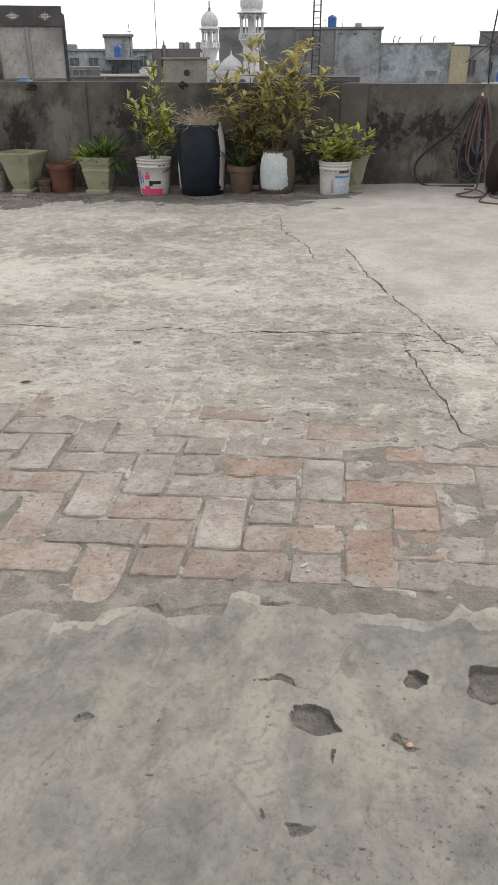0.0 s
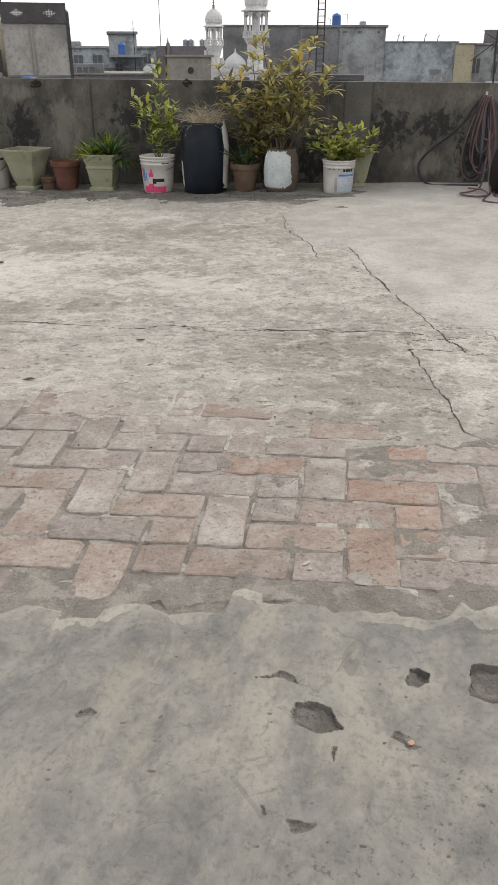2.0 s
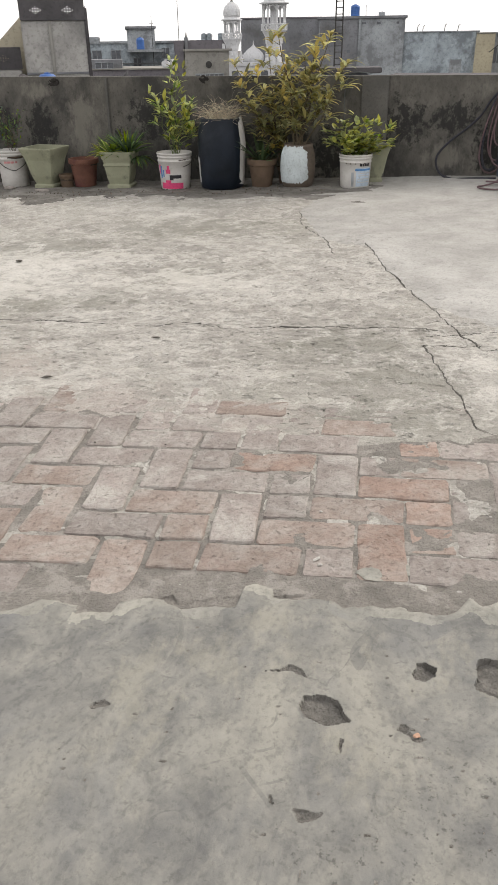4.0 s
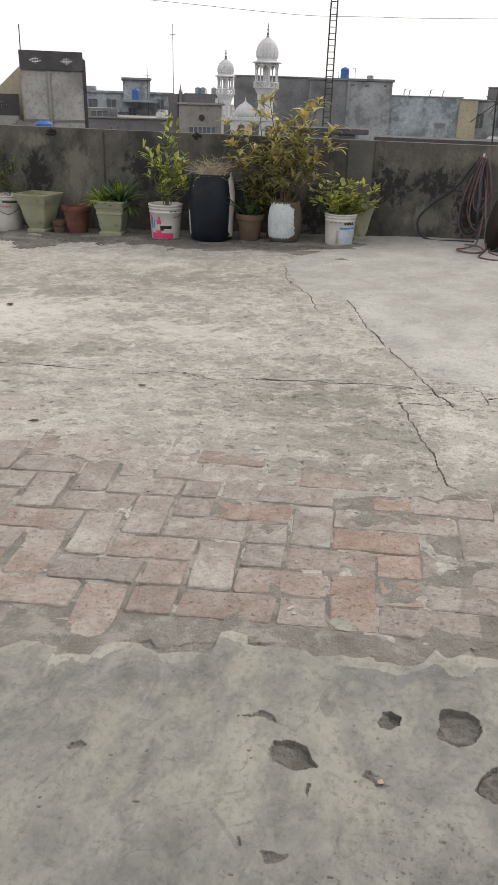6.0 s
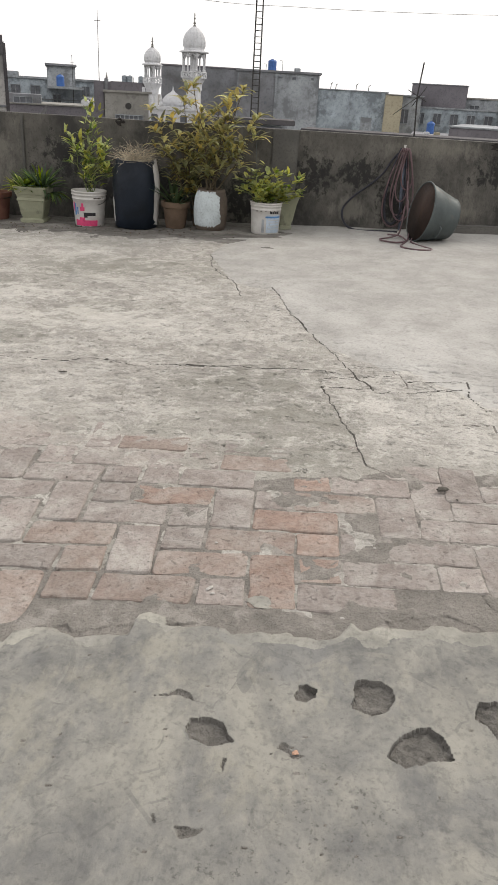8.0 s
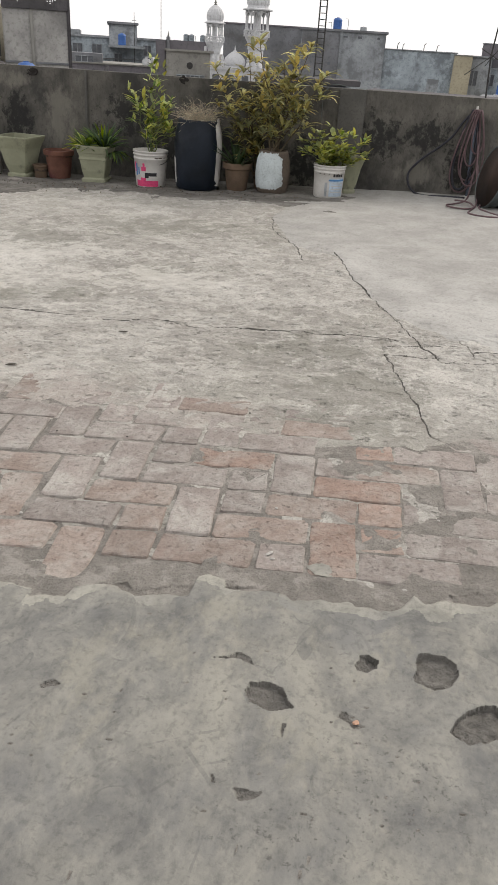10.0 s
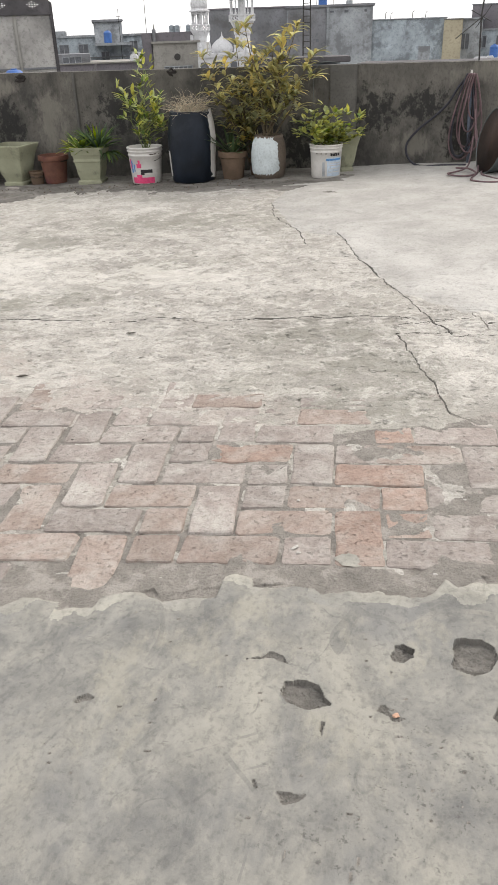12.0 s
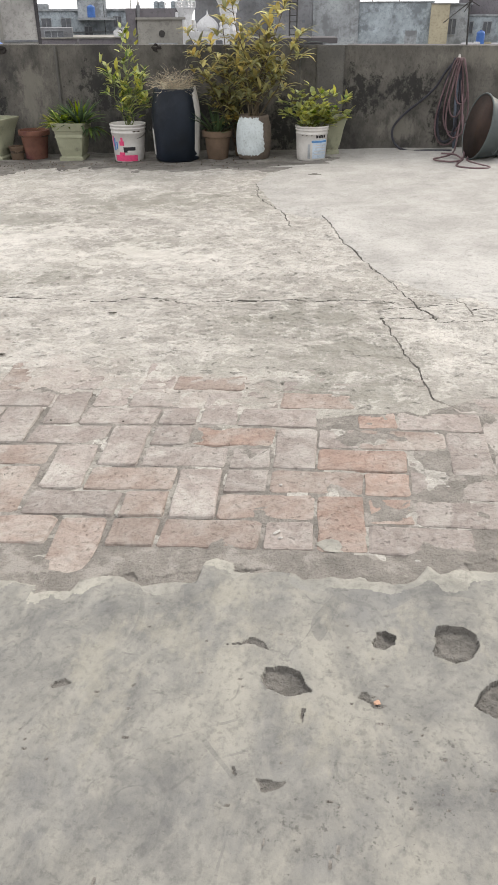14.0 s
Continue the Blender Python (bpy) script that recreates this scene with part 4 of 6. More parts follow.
def shrub(name, at, label, limbs, leaves, mats, seed, leaf_len, leaf_w, droop, density, whorl=False, stem_mat=STEM, stem_r=0.007, spread=1.0, parent=None):
    """A shrub from limbs (lists of points in its own frame); leaves sit along the outer part of each limb. mats: [(material, share)]."""
    rnd = random.Random(seed)
    p = thing(name, at, label, "plant")
    sv, out = ([], []), [([], []) for _ in mats]
    for pts in limbs:
        path = spline(pts, 6)
        tube(path, stem_r, 6, stem_r * 0.35, sv)
        n = len(path)
        if whorl:
            # long leaves in tufts: a full one at the tip, smaller ones down the limb
            for t in [0.34, 0.48, 0.6, 0.7, 0.8, 0.9, 1.0][-density:]:
                i = min(n - 2, int(t * (n - 1)))
                d = (path[i + 1] - path[i]).normalized()
                a = rnd.uniform(0, 6.283)
                off = Vector((math.cos(a), math.sin(a), 0.5)).normalized() * (rnd.uniform(0.02, 0.1) * spread if t < 1 else 0.0)
                tip = path[min(n - 1, i + (t == 1.0))] + off
                tube([path[i], tip], stem_r * 0.4, 4, stem_r * 0.25, sv)
                for k in range(leaves + (3 if t == 1.0 else 0)):
                    a2 = a + k * 2.4 + rnd.uniform(-0.4, 0.4)
                    w = (d * rnd.uniform(0.3, 1.1) + Vector((math.cos(a2), math.sin(a2), rnd.uniform(-0.15, 0.5)))).normalized()
                    share = mats[1][1] * (0.45 + 0.9 * max(0.0, tip.z - 0.25))
                    leaf(out[1 if rnd.random() < share else 0], tip - d * rnd.uniform(0, 0.05), w, leaf_len * rnd.uniform(0.65, 1.2), leaf_w * rnd.uniform(0.75, 1.15), droop * rnd.uniform(0.5, 1.7), rnd.uniform(0.1, 0.4), 4, rnd.uniform(-0.4, 0.4))
            continue
        for _ in range(density):
            t = rnd.random() ** 0.75
            i = min(n - 2, int((0.22 + 0.78 * t) * (n - 1)))
            q = path[i] + (path[i + 1] - path[i]) * rnd.random()
            d = (path[i + 1] - path[i]).normalized()
            a = rnd.uniform(0, 6.283)
            twig = Vector((math.cos(a), math.sin(a), rnd.uniform(-0.1, 0.7))).normalized()
            tip = q + twig * rnd.uniform(0.02, 0.09) * spread
            tube([q, tip], stem_r * 0.3, 4, stem_r * 0.2, sv)
            for _k in range(leaves):
                a2 = rnd.uniform(0, 6.283)
                w = (twig * 0.8 + d * 0.5 + Vector((math.cos(a2), math.sin(a2), rnd.uniform(-0.3, 0.5))) * 0.9).normalized()
                pick, h = 0, rnd.random()
                hi = (tip.z - 0.25) * 0.5
                while pick < len(mats) - 1 and h > mats[pick][1] - hi * (pick == 0) * 0.25:
                    h -= mats[pick][1] - hi * (pick == 0) * 0.25
                    pick += 1
                leaf(out[pick], tip + Vector([rnd.uniform(-0.01, 0.01) for _ in range(3)]), w, leaf_len * rnd.uniform(0.6, 1.2), leaf_w * rnd.uniform(0.7, 1.15), droop * rnd.uniform(0.4, 1.6), rnd.uniform(0.1, 0.4), 4, rnd.uniform(-0.4, 0.4))
    part("stem", sv, stem_mat, p, smooth=True)
    for (m_, _), o in zip(mats, out):
        if o[0]:
            part("foliage", o, m_, p, smooth=True)
    return p


def limb(rnd, x0, top, bend=0.06):
    (x1, y1, z1), n = top, 4
    return [Vector((x0[0] + (x1 - x0[0]) * (t ** 1.2) + rnd.uniform(-bend, bend) * t * (1 - t) * 3, x0[1] + (y1 - x0[1]) * t + rnd.uniform(-bend, bend) * t * (1 - t) * 3, x0[2] + (z1 - x0[2]) * t)) for t in [k / n for k in range(n + 1)]]


rnd = random.Random(21)
tops = [(-0.17, -0.05, 0.87), (0.03, 0.05, 0.7), (0.24, 0.0, 0.83), (0.38, 0.05, 0.64), (0.14, -0.1, 0.55), (-0.02, -0.12, 0.45), (0.22, -0.12, 0.38), (0.08, 0.08, 0.62), (0.36, -0.02, 0.5), (-0.1, 0.06, 0.58), (0.12, 0.04, 0.76)]
shrub("shrub", (-0.975, 6.69, 0.3), "tall olive-green shrub with yellowing long leaves in an earthen jar", [limb(rnd, (rnd.uniform(-0.04, 0.04), rnd.uniform(-0.04, 0.04), 0), q) for q in tops], 6,
      [(LEAF_OLIVE, 0.5), (LEAF_YELLOW, 0.5)], 31, 0.135, 0.035, 1.0, 7, whorl=True, spread=1.2)
tops = [(-0.46, 0.0, 0.93), (-0.4, -0.05, 0.76), (-0.26, 0.0, 0.85), (-0.16, 0.02, 1.0), (-0.3, -0.02, 0.6), (-0.12, -0.08, 0.66), (0.0, 0.02, 0.95), (-0.2, 0.06, 0.72), (-0.08, -0.1, 0.4), (-0.24, -0.06, 0.45), (-0.02, 0.03, 0.75)]
shrub("shrub", (-1.1, 6.85, 0.03), "tall olive-green shrub with long yellowing leaves against the wall", [limb(rnd, (rnd.uniform(-0.03, 0.03), rnd.uniform(-0.03, 0.03), 0), q) for q in tops], 6,
      [(LEAF_OLIVE, 0.55), (LEAF_YELLOW, 0.45)], 32, 0.13, 0.034, 1.0, 6, whorl=True, spread=1.2)
round_pot(-1.1, 6.87, 0.085, 0.06, 0.14, 0.03, "dull clay pot half hidden behind a jar", DULL_CLAY)
tops = [(0.02, 0.0, 0.76), (-0.19, 0.02, 0.5), (0.16, -0.03, 0.46), (-0.1, -0.05, 0.4), (0.08, 0.04, 0.44), (0.0, 0.03, 0.6), (0.2, 0.0, 0.26)]
shrub("shrub", (-2.06, 6.75, 0.2), "upright bright green shrub growing in a paint bucket", [limb(rnd, (rnd.uniform(-0.03, 0.03), rnd.uniform(-0.03, 0.03), 0), q, 0.04) for q in tops], 2,
      [(LEAF_GREEN, 0.25), (LEAF_LIME, 0.75)], 33, 0.08, 0.03, 0.3, 24, stem_mat=GREEN_STEM, stem_r=0.005, spread=0.9)
tops = [(-0.1, 0.0, 0.37), (0.1, 0.03, 0.4), (0.0, -0.06, 0.42), (0.06, -0.06, 0.3), (-0.08, 0.06, 0.28)]
shrub("shrub", (-3.8, 7.1, 0.14), "thin sparse shrub with small grey-green leaves in a bucket", [limb(rnd, (rnd.uniform(-0.03, 0.03), rnd.uniform(-0.03, 0.03), 0), q, 0.04) for q in tops], 1,
      [(LEAF_DARK, 0.7), (LEAF_GREEN, 0.3)], 34, 0.042, 0.018, 0.3, 40, stem_mat=STEM, stem_r=0.003, spread=0.9)
tops = [(-0.25, 0.0, 0.24), (-0.14, -0.08, 0.3), (0.0, 0.02, 0.33), (0.12, -0.06, 0.3), (0.25, 0.04, 0.24), (0.3, 0.1, 0.13), (-0.2, -0.08, 0.14), (0.06, -0.12, 0.2), (0.2, -0.08, 0.16), (-0.06, -0.12, 0.16)]
shrub("shrub", (-0.47, 6.62, 0.22), "bushy lime-green shrub with broad leaves in a paint bucket", [limb(rnd, (rnd.uniform(-0.04, 0.04), rnd.uniform(-0.04, 0.04), 0), q, 0.05) for q in tops], 2,
      [(LEAF_LIME, 0.9), (LEAF_GREEN, 0.1)], 35, 0.062, 0.046, 0.4, 22, stem_mat=GREEN_STEM, stem_r=0.004, spread=0.8)


def rosette(at, label, n, length, width, mat_, seed, rise=0.9, droop=0.9, mat_b=None):
    rnd = random.Random(seed)
    p = thing("spiky_plant", at, label, "plant")
    for m_, share in ((mat_, 1.0), (mat_b, 0.5)):
        if m_ is None:
            continue
        o = ([], [])
        for k in range(int(n * share)):
            a = rnd.uniform(0, 6.283)
            el = rnd.uniform(0.15, 1.0) * rise
            leaf(o, (0.02 * math.cos(a), 0.02 * math.sin(a), 0), (math.cos(a), math.sin(a), el * 1.3), length * rnd.uniform(0.65, 1.1), width, droop * rnd.uniform(0.5, 1.3), 0.5, 6)
        part("foliage", o, m_, p, smooth=True)
    return p


zt = gz(-2.64, 6.9) + 0.27
rosette((-2.56, 6.9, zt), "dark green spiky plant with arching blades in a planter", 70, 0.29, 0.024, LEAF_DARK, 41, 1.7, 0.9, LEAF_GREEN)
rosette((-2.7, 6.86, zt), "light green leafy tuft in the square planter", 44, 0.21, 0.034, LEAF_GREEN, 42, 1.4, 0.8, LEAF_LIME)
rosette((-2.78, 6.92, zt), "small yellow-green tuft at the planter's edge", 26, 0.16, 0.026, LEAF_LIME, 43, 1.2, 0.7)
rosette((-2.49, 6.92, zt - 0.02), "drooping dark green blades at the planter's side", 18, 0.2, 0.026, LEAF_DARK, 46, 0.3, 1.6, LEAF_GREEN)
rosette((-1.3, 6.74, gz(-1.3, 6.74) + 0.19), "grey-green aloe with pointed blades in a clay pot", 26, 0.33, 0.026, LEAF_DARK, 44, 1.3, 0.35)
# dry grass
rnd = random.Random(51)
straw = thing("dry_grass", (-1.65, 6.74, gz(-1.65, 6.74) + 0.5), "tangle of dry straw-coloured grass in the drum", "grass", kind="stuff")
o = ([], [])
for k in range(260):
    a, r0 = rnd.uniform(0, 6.283), 0.13 * rnd.random() ** 0.5
    q = Vector((r0 * math.cos(a), r0 * math.sin(a), 0))
    pts = [q]
    d = Vector((rnd.uniform(-0.35, 0.35), rnd.uniform(-0.35, 0.35), rnd.uniform(0.6, 1.5)))
    for _ in range(4):
        q = q + d.normalized() * rnd.uniform(0.035, 0.085)
        d = d + Vector((rnd.uniform(-1.1, 1.1), rnd.uniform(-1.1, 1.1), rnd.uniform(-0.9, 0.2)))
        pts.append(q)
    tube(spline(pts, 2), 0.0014, 3, 0.0008, o)
part("strands", o, STRAW, straw)

# ---- hose, pipe and tub ----
riser = part("standpipe", tube([on_wall(0.1, gz(0.7, 6.9), 0.05), on_wall(0.075, 0.4, 0.045), on_wall(0.06, 0.72, 0.04)], 0.014, 10), PIPE, smooth=True)
tagged(riser, "upright blue-grey water pipe against the parapet", "pipe")
part("tap", lathe([(0.0001, 0), (0.018, 0), (0.018, 0.05), (0.009, 0.055), (0.009, 0.08), (0.0001, 0.08)], 12), STONE, riser, "pale metal tap", True, pose(*on_wall(0.06, 0.7, 0.04)))
hose = thing("garden_hose", (0.66, 6.9, 0.0), "dusty pink garden hose hung in loops on a pipe", "hose")
HG = gz(0.66, 6.5)
rnd = random.Random(61)


def hung(s_c, half, low, out, top=0.755):
    """One hanging loop of hose on the wall, pinched at the top and slack below."""
    slack = rnd.uniform(-0.03, 0.03)
    pts = []
    for k in range(15):
        a = 2 * math.pi * k / 14
        drop = (1 - math.cos(a)) / 2
        pts.append(on_wall(s_c + 0.015 + half * math.sin(a) * (0.3 + 0.9 * drop) + slack * drop, top + (low - top) * drop, out + rnd.uniform(-0.012, 0.012)) - Vector((0.66, 6.9, 0)))
    return spline(pts, 5)


for k, (sc, hf, lw, o_) in enumerate(((0.045, 0.09, 0.2, 0.07), (0.06, 0.06, 0.32, 0.085), (0.03, 0.12, 0.1, 0.075), (0.08, 0.1, 0.16, 0.095), (0.075, 0.055, 0.42, 0.1))):
    part("loop", tube(hung(sc, hf, lw, o_), 0.0068, 8), HOSE, hose, smooth=True)
lie = [(0.70, 6.75, 0.3), (0.68, 6.66, 0.14), (0.64, 6.5, HG + 0.03), (0.55, 6.42, HG + 0.012), (0.49, 6.36, HG + 0.01), (0.52, 6.27, HG + 0.01), (0.62, 6.24, HG + 0.01), (0.7, 6.33, HG + 0.012), (0.66, 6.45, HG + 0.03),
       (0.56, 6.5, HG + 0.03)]
part("coil", tube(spline([Vector(q) - Vector((0.66, 6.9, 0)) for q in lie], 6), 0.0068, 8), HOSE, hose, smooth=True)
lie = [(0.72, 6.76, 0.35), (0.74, 6.62, 0.16), (0.72, 6.4, HG + 0.015), (0.66, 6.18, HG + 0.01), (0.64, 6.05, HG + 0.01), (0.72, 5.97, HG + 0.01), (0.84, 5.96, HG + 0.012), (0.87, 6.02, HG + 0.012), (0.8, 6.14, HG + 0.012), (0.74, 6.3, HG + 0.014), (0.76, 6.46, 0.1), (0.72, 6.66, 0.25), (0.7, 6.8, 0.5)]
part("coil", tube(spline([Vector(q) - Vector((0.66, 6.9, 0)) for q in lie], 6), 0.0068, 8), HOSE, hose, smooth=True)
cable = thing("black_hose", (0.3, 6.9, 0.0), "black hose hanging in a wide bow to the floor", "hose")
bow = [on_wall(0.05, 0.75, 0.06), on_wall(-0.03, 0.66, 0.04), on_wall(-0.1, 0.54, 0.04), on_wall(-0.2, 0.44, 0.04), on_wall(-0.33, 0.335, 0.04), on_wall(-0.42, 0.22, 0.05), on_wall(-0.4, 0.11, 0.07), on_wall(-0.3, 0.055, 0.12), on_wall(-0.1, 0.065, 0.16), on_wall(0.08, 0.075, 0.2)]
part("run", tube(spline([q - Vector((0.3, 6.9, 0)) for q in bow], 7), 0.0098, 8), HOSE_BLACK, cable, smooth=True)
bow = [on_wall(0.03, 0.755, 0.07), on_wall(-0.03, 0.55, 0.06), on_wall(-0.06, 0.3, 0.06), on_wall(-0.02, 0.14, 0.08), on_wall(0.06, 0.16, 0.08), on_wall(0.1, 0.4, 0.08), on_wall(0.08, 0.7, 0.07)]
part("run", tube(spline([q - Vector((0.3, 6.9, 0)) for q in bow], 7), 0.0098, 8), HOSE_BLACK, cable, smooth=True)

# the big tub lies on its side
tub_len, tub_r, tub_b = 0.27, 0.238, 0.165
axis = Vector((0.95, 0.26, -0.2)).normalized()
zc = gz(0.8, 6.42) + tub_r * 0.98
turn = axis.to_track_quat("Z", "Y").to_matrix().to_4x4()
tub = thing("metal_tub", Matrix.Translation((0.8, 6.42, zc)) @ turn, "large dented grey metal tub lying on its side, rusty inside", "tub")
part("body", lathe([(0.0001, tub_len), (tub_b * 0.97, tub_len), (tub_b, tub_len - 0.008), (tub_b * 1.02, tub_len - 0.03), (tub_r * 0.86, tub_len * 0.42), (tub_r * 0.875, tub_len * 0.4), (tub_r * 0.99, 0.012), (tub_r, 0.0)], 56, 0.006, 7), GALV, tub, smooth=True)
part("inside", lathe([(0.0001, tub_len - 0.012), (tub_b * 0.95, tub_len - 0.012), (tub_r * 0.975, 0.004), (tub_r * 0.99, -0.002)], 56, 0.006, 7), RUST, tub, "dark rusty inner face", True)
part("rim", tube([Vector((tub_r * math.cos(a), tub_r * math.sin(a), 0.0)) for a in np.linspace(0, 2 * math.pi, 49)], 0.007, 8), GALV, tub, smooth=True)
for a in (0.5, 0.5 + math.pi):
    c = Vector((tub_r * 0.9 * math.cos(a), tub_r * 0.9 * math.sin(a), 0.1))
    t_ = Vector((-math.sin(a), math.cos(a), 0))
    part("handle", tube(spline([c - t_ * 0.05, c - t_ * 0.04 + c * 0.12, c + t_ * 0.04 + c * 0.12, c + t_ * 0.05], 5), 0.006, 6), GALV, tub, smooth=True)


# ---- litter on the floor ----
def chip(name, x, y, sx, sy, sz, mat_, label, seed, lift=0.0, turn=0, rag=0.18):
    rnd = random.Random(seed)
    bm = bmesh.new()
    bmesh.ops.create_icosphere(bm, subdivisions=2, radius=0.5)
    for v in bm.verts:
        k = 1 + rnd.uniform(-rag, rag)
        v.co = Vector((v.co.x * sx * k, v.co.y * sy * k, (v.co.z + 0.35) * sz))
    ob = part(name, bm, mat_, at=pose(x, y, gz(x, y) + lift, 0, 0, turn))
    return tagged(ob, label, "debris")


chip("dark_lump", 0.424, 1.997, 0.036, 0.02, 0.016, DARK_STONE, "small black lump lying on the cement", 1, 0.004, 20, 0.4)
chip("orange_chip", 0.027, 0.951, 0.013, 0.01, 0.005, ORANGE_CHIP, "pale orange flake lying in a pit", 2, 0.004, 30, 0.4)
chip("pale_chip", 0.117, 1.352, 0.012, 0.008, 0.006, STONE, "tiny white flake on the mortar strip", 3)
chip("pale_chip", -0.856, 1.481, 0.009, 0.009, 0.006, STONE, "tiny white flake on a brick", 4, 0.002)
chip("twig", -1.053, 2.893, 0.034, 0.012, 0.006, DARK_STONE, "dark bit of dried leaf on the floor", 5, 0.002, 15, 0.5)
chip("twig", -1.345, 2.443, 0.036, 0.012, 0.007, DARK_STONE, "dark bit of twig on the floor", 6, 0.002, 25, 0.6)
chip("twig", -2.322, 4.175, 0.045, 0.03, 0.012, DARK_STONE, "dark dried leaf on the floor", 7, 0.002, 0, 0.5)
chip("pale_chip", -0.20, 1.43, 0.022, 0.01, 0.006, STONE, "small white flake by a brick joint", 8, 0.002, 50)
chip("pale_chip", -0.19, 1.41, 0.012, 0.007, 0.005, STONE, "small white flake by a brick joint", 9, 0.002, 10)
chip("brick_bit", -3.78, 6.9, 0.12, 0.06, 0.04, BRICK, "broken brick end before a bucket", 10, 0.0, 10)
chip("brick_bit", -3.36, 6.72, 0.16, 0.05, 0.03, BRICK, "broken brick slip before a planter", 11, 0.0, -5)
chip("mortar_flake", -0.06, 1.40, 0.09, 0.05, 0.002, LIP, "pale flake of cement stuck on the bricks", 13, -0.001, 10)
chip("mortar_flake", 0.0, 1.42, 0.04, 0.05, 0.002, LIP, "pale flake of cement stuck on the bricks", 14, -0.001, 40)
for k in range(14):
    rr = random.Random(100 + k)
    chip("pale_chip", rr.uniform(-1.2, 0.5), rr.uniform(1.4, 2.6), rr.uniform(0.004, 0.009), rr.uniform(0.004, 0.008), 0.004, STONE if k % 3 else DARK_STONE, "tiny grit on the bricks", 120 + k, 0.002)

rnd = random.Random(88)
o = ([], [])
for k in range(220):
    x, y = rnd.uniform(-3.9, -0.7), 6.72 - abs(rnd.gauss(0, 0.22))
    a, r = rnd.uniform(0, 6.283), rnd.uniform(0.003, 0.010)
    b0, z = len(o[0]), gz(x, y) + 0.006
    for q in range(4):
        o[0].append((x + r * (1 if q % 2 else 0.5) * math.cos(a + q * 1.571), y + r * (1 if q % 2 else 0.5) * math.sin(a + q * 1.571), z + rnd.uniform(0.0, 0.008)))
    o[0].append((x, y, z - 0.006))
    o[1].extend([(b0, b0 + 1, b0 + 2, b0 + 3), (b0 + 1, b0, b0 + 4), (b0 + 2, b0 + 1, b0 + 4), (b0 + 3, b0 + 2, b0 + 4), (b0, b0 + 3, b0 + 4)])
litter = part("leaf_litter", o, mt("dead_leaf", (0.10, 0.075, 0.05), 0.4, 20, 60, 0.95, 0.1, island=0.5))
tagged(litter, "dark dead leaf bits scattered before the pots", "litter", kind="stuff")

# ---- the town beyond ----
BASE = -7.0


def facing(x0, x1, y):
    """Turns a front that spans x0 to x1 at the distance y square to the terrace; its pose and width."""
    a0, a1 = math.atan2(x0, y), math.atan2(x1, y)
    am = (a0 + a1) / 2
    d = x0 * math.sin(am) + y * math.cos(am)
    return pose(x0, y, BASE, 0, 0, -math.degrees(am)), d * (math.tan(am - a0) + math.tan(a1 - am))


def house(name, x0, x1, y, top, depth, mat_, label, cap=0.0, cap_mat=None, cap_out=0.12, cat="house"):
    """A flat-roofed house: a body with a parapet cap; returns its root."""
    at, w = facing(x0, x1, y)
    h_ = thing(name, at, label, cat)
    part("wall", box(0, w, 0, depth, 0, top - BASE - cap, 0.02), mat_, h_)
    x1 = x0 + w
    if cap:
        part("roof_edge", box(-cap_out, x1 - x0 + cap_out, -cap_out, depth + cap_out, top - BASE - cap, top - BASE, 0.02), cap_mat or mat_, h_)
    return h_


def opening(h_, x0, x1, z0, z1, bars=0, mat_=None, name="window", framed=True):
    """A recessed opening with a frame on a house's front."""
    ox, oy, oz = h_.matrix_basis.translation
    w = part(name, box(x0 - ox, x1 - ox, -0.03, 0.2, z0 - oz, z1 - oz), mat_ or DARK_OPENING, h_)
    if not framed:
        return w
    t = 0.03
    bm = box(x0 - ox - t, x1 - ox + t, -0.08, -0.031, z1 - oz, z1 - oz + t)
    box(x0 - ox - t, x1 - ox + t, -0.1, -0.031, z0 - oz - t, z0 - oz, 0, bm)
    box(x0 - ox - t, x0 - ox, -0.08, -0.031, z0 - oz, z1 - oz, 0, bm)
    box(x1 - ox, x1 - ox + t, -0.08, -0.031, z0 - oz, z1 - oz, 0, bm)
    for k in range(bars):
        xc = x0 - ox + (x1 - x0) * (k + 1) / (bars + 1)
        box(xc - 0.02, xc + 0.02, -0.07, -0.04, z0 - oz, z1 - oz, 0, bm)
    part("frame", bm, FAR_GREY, w)
    return w


def perforated(h_, x0, x1, z0, z1, y, th, centres, mat_, cell=0.014):
    """A parapet band with pierced diamonds."""
    ox, oy, oz = h_.matrix_basis.translation
    bm, cuts = bmesh.new(), []
    xs = sorted(centres)
    wide, high = 4.5 * cell * 1.8, 4.5 * cell
    last, zc = x0, (z0 + z1) / 2
    for c in xs:
        box(last - ox, c - wide - ox, y - oy, y - oy + th, z0 - oz, z1 - oz, 0, bm)
        box(c - wide - ox, c + wide - ox, y - oy, y - oy + th, z0 - oz, zc - high - oz, 0, bm)
        box(c - wide - ox, c + wide - ox, y - oy, y - oy + th, zc + high - oz, z1 - oz, 0, bm)
        for i in range(9):
            for j in range(9):
                if i % 2 == 0 and j % 2 == 0 and abs(i - 4) + abs(j - 4) <= 4:
                    continue
                box(c - wide + i * cell * 1.8 - ox, c - wide + (i + 1) * cell * 1.8 - ox, y - oy, y - oy + th, zc - high + j * cell - oz, zc - high + (j + 1) * cell - oz, 0, bm)
        last = c + wide
    box(last - ox, x1 - ox, y - oy, y - oy + th, z0 - oz, z1 - oz, 0, bm)
    return part("pierced_parapet", bm, mat_, h_, "dark parapet band with pierced diamonds")


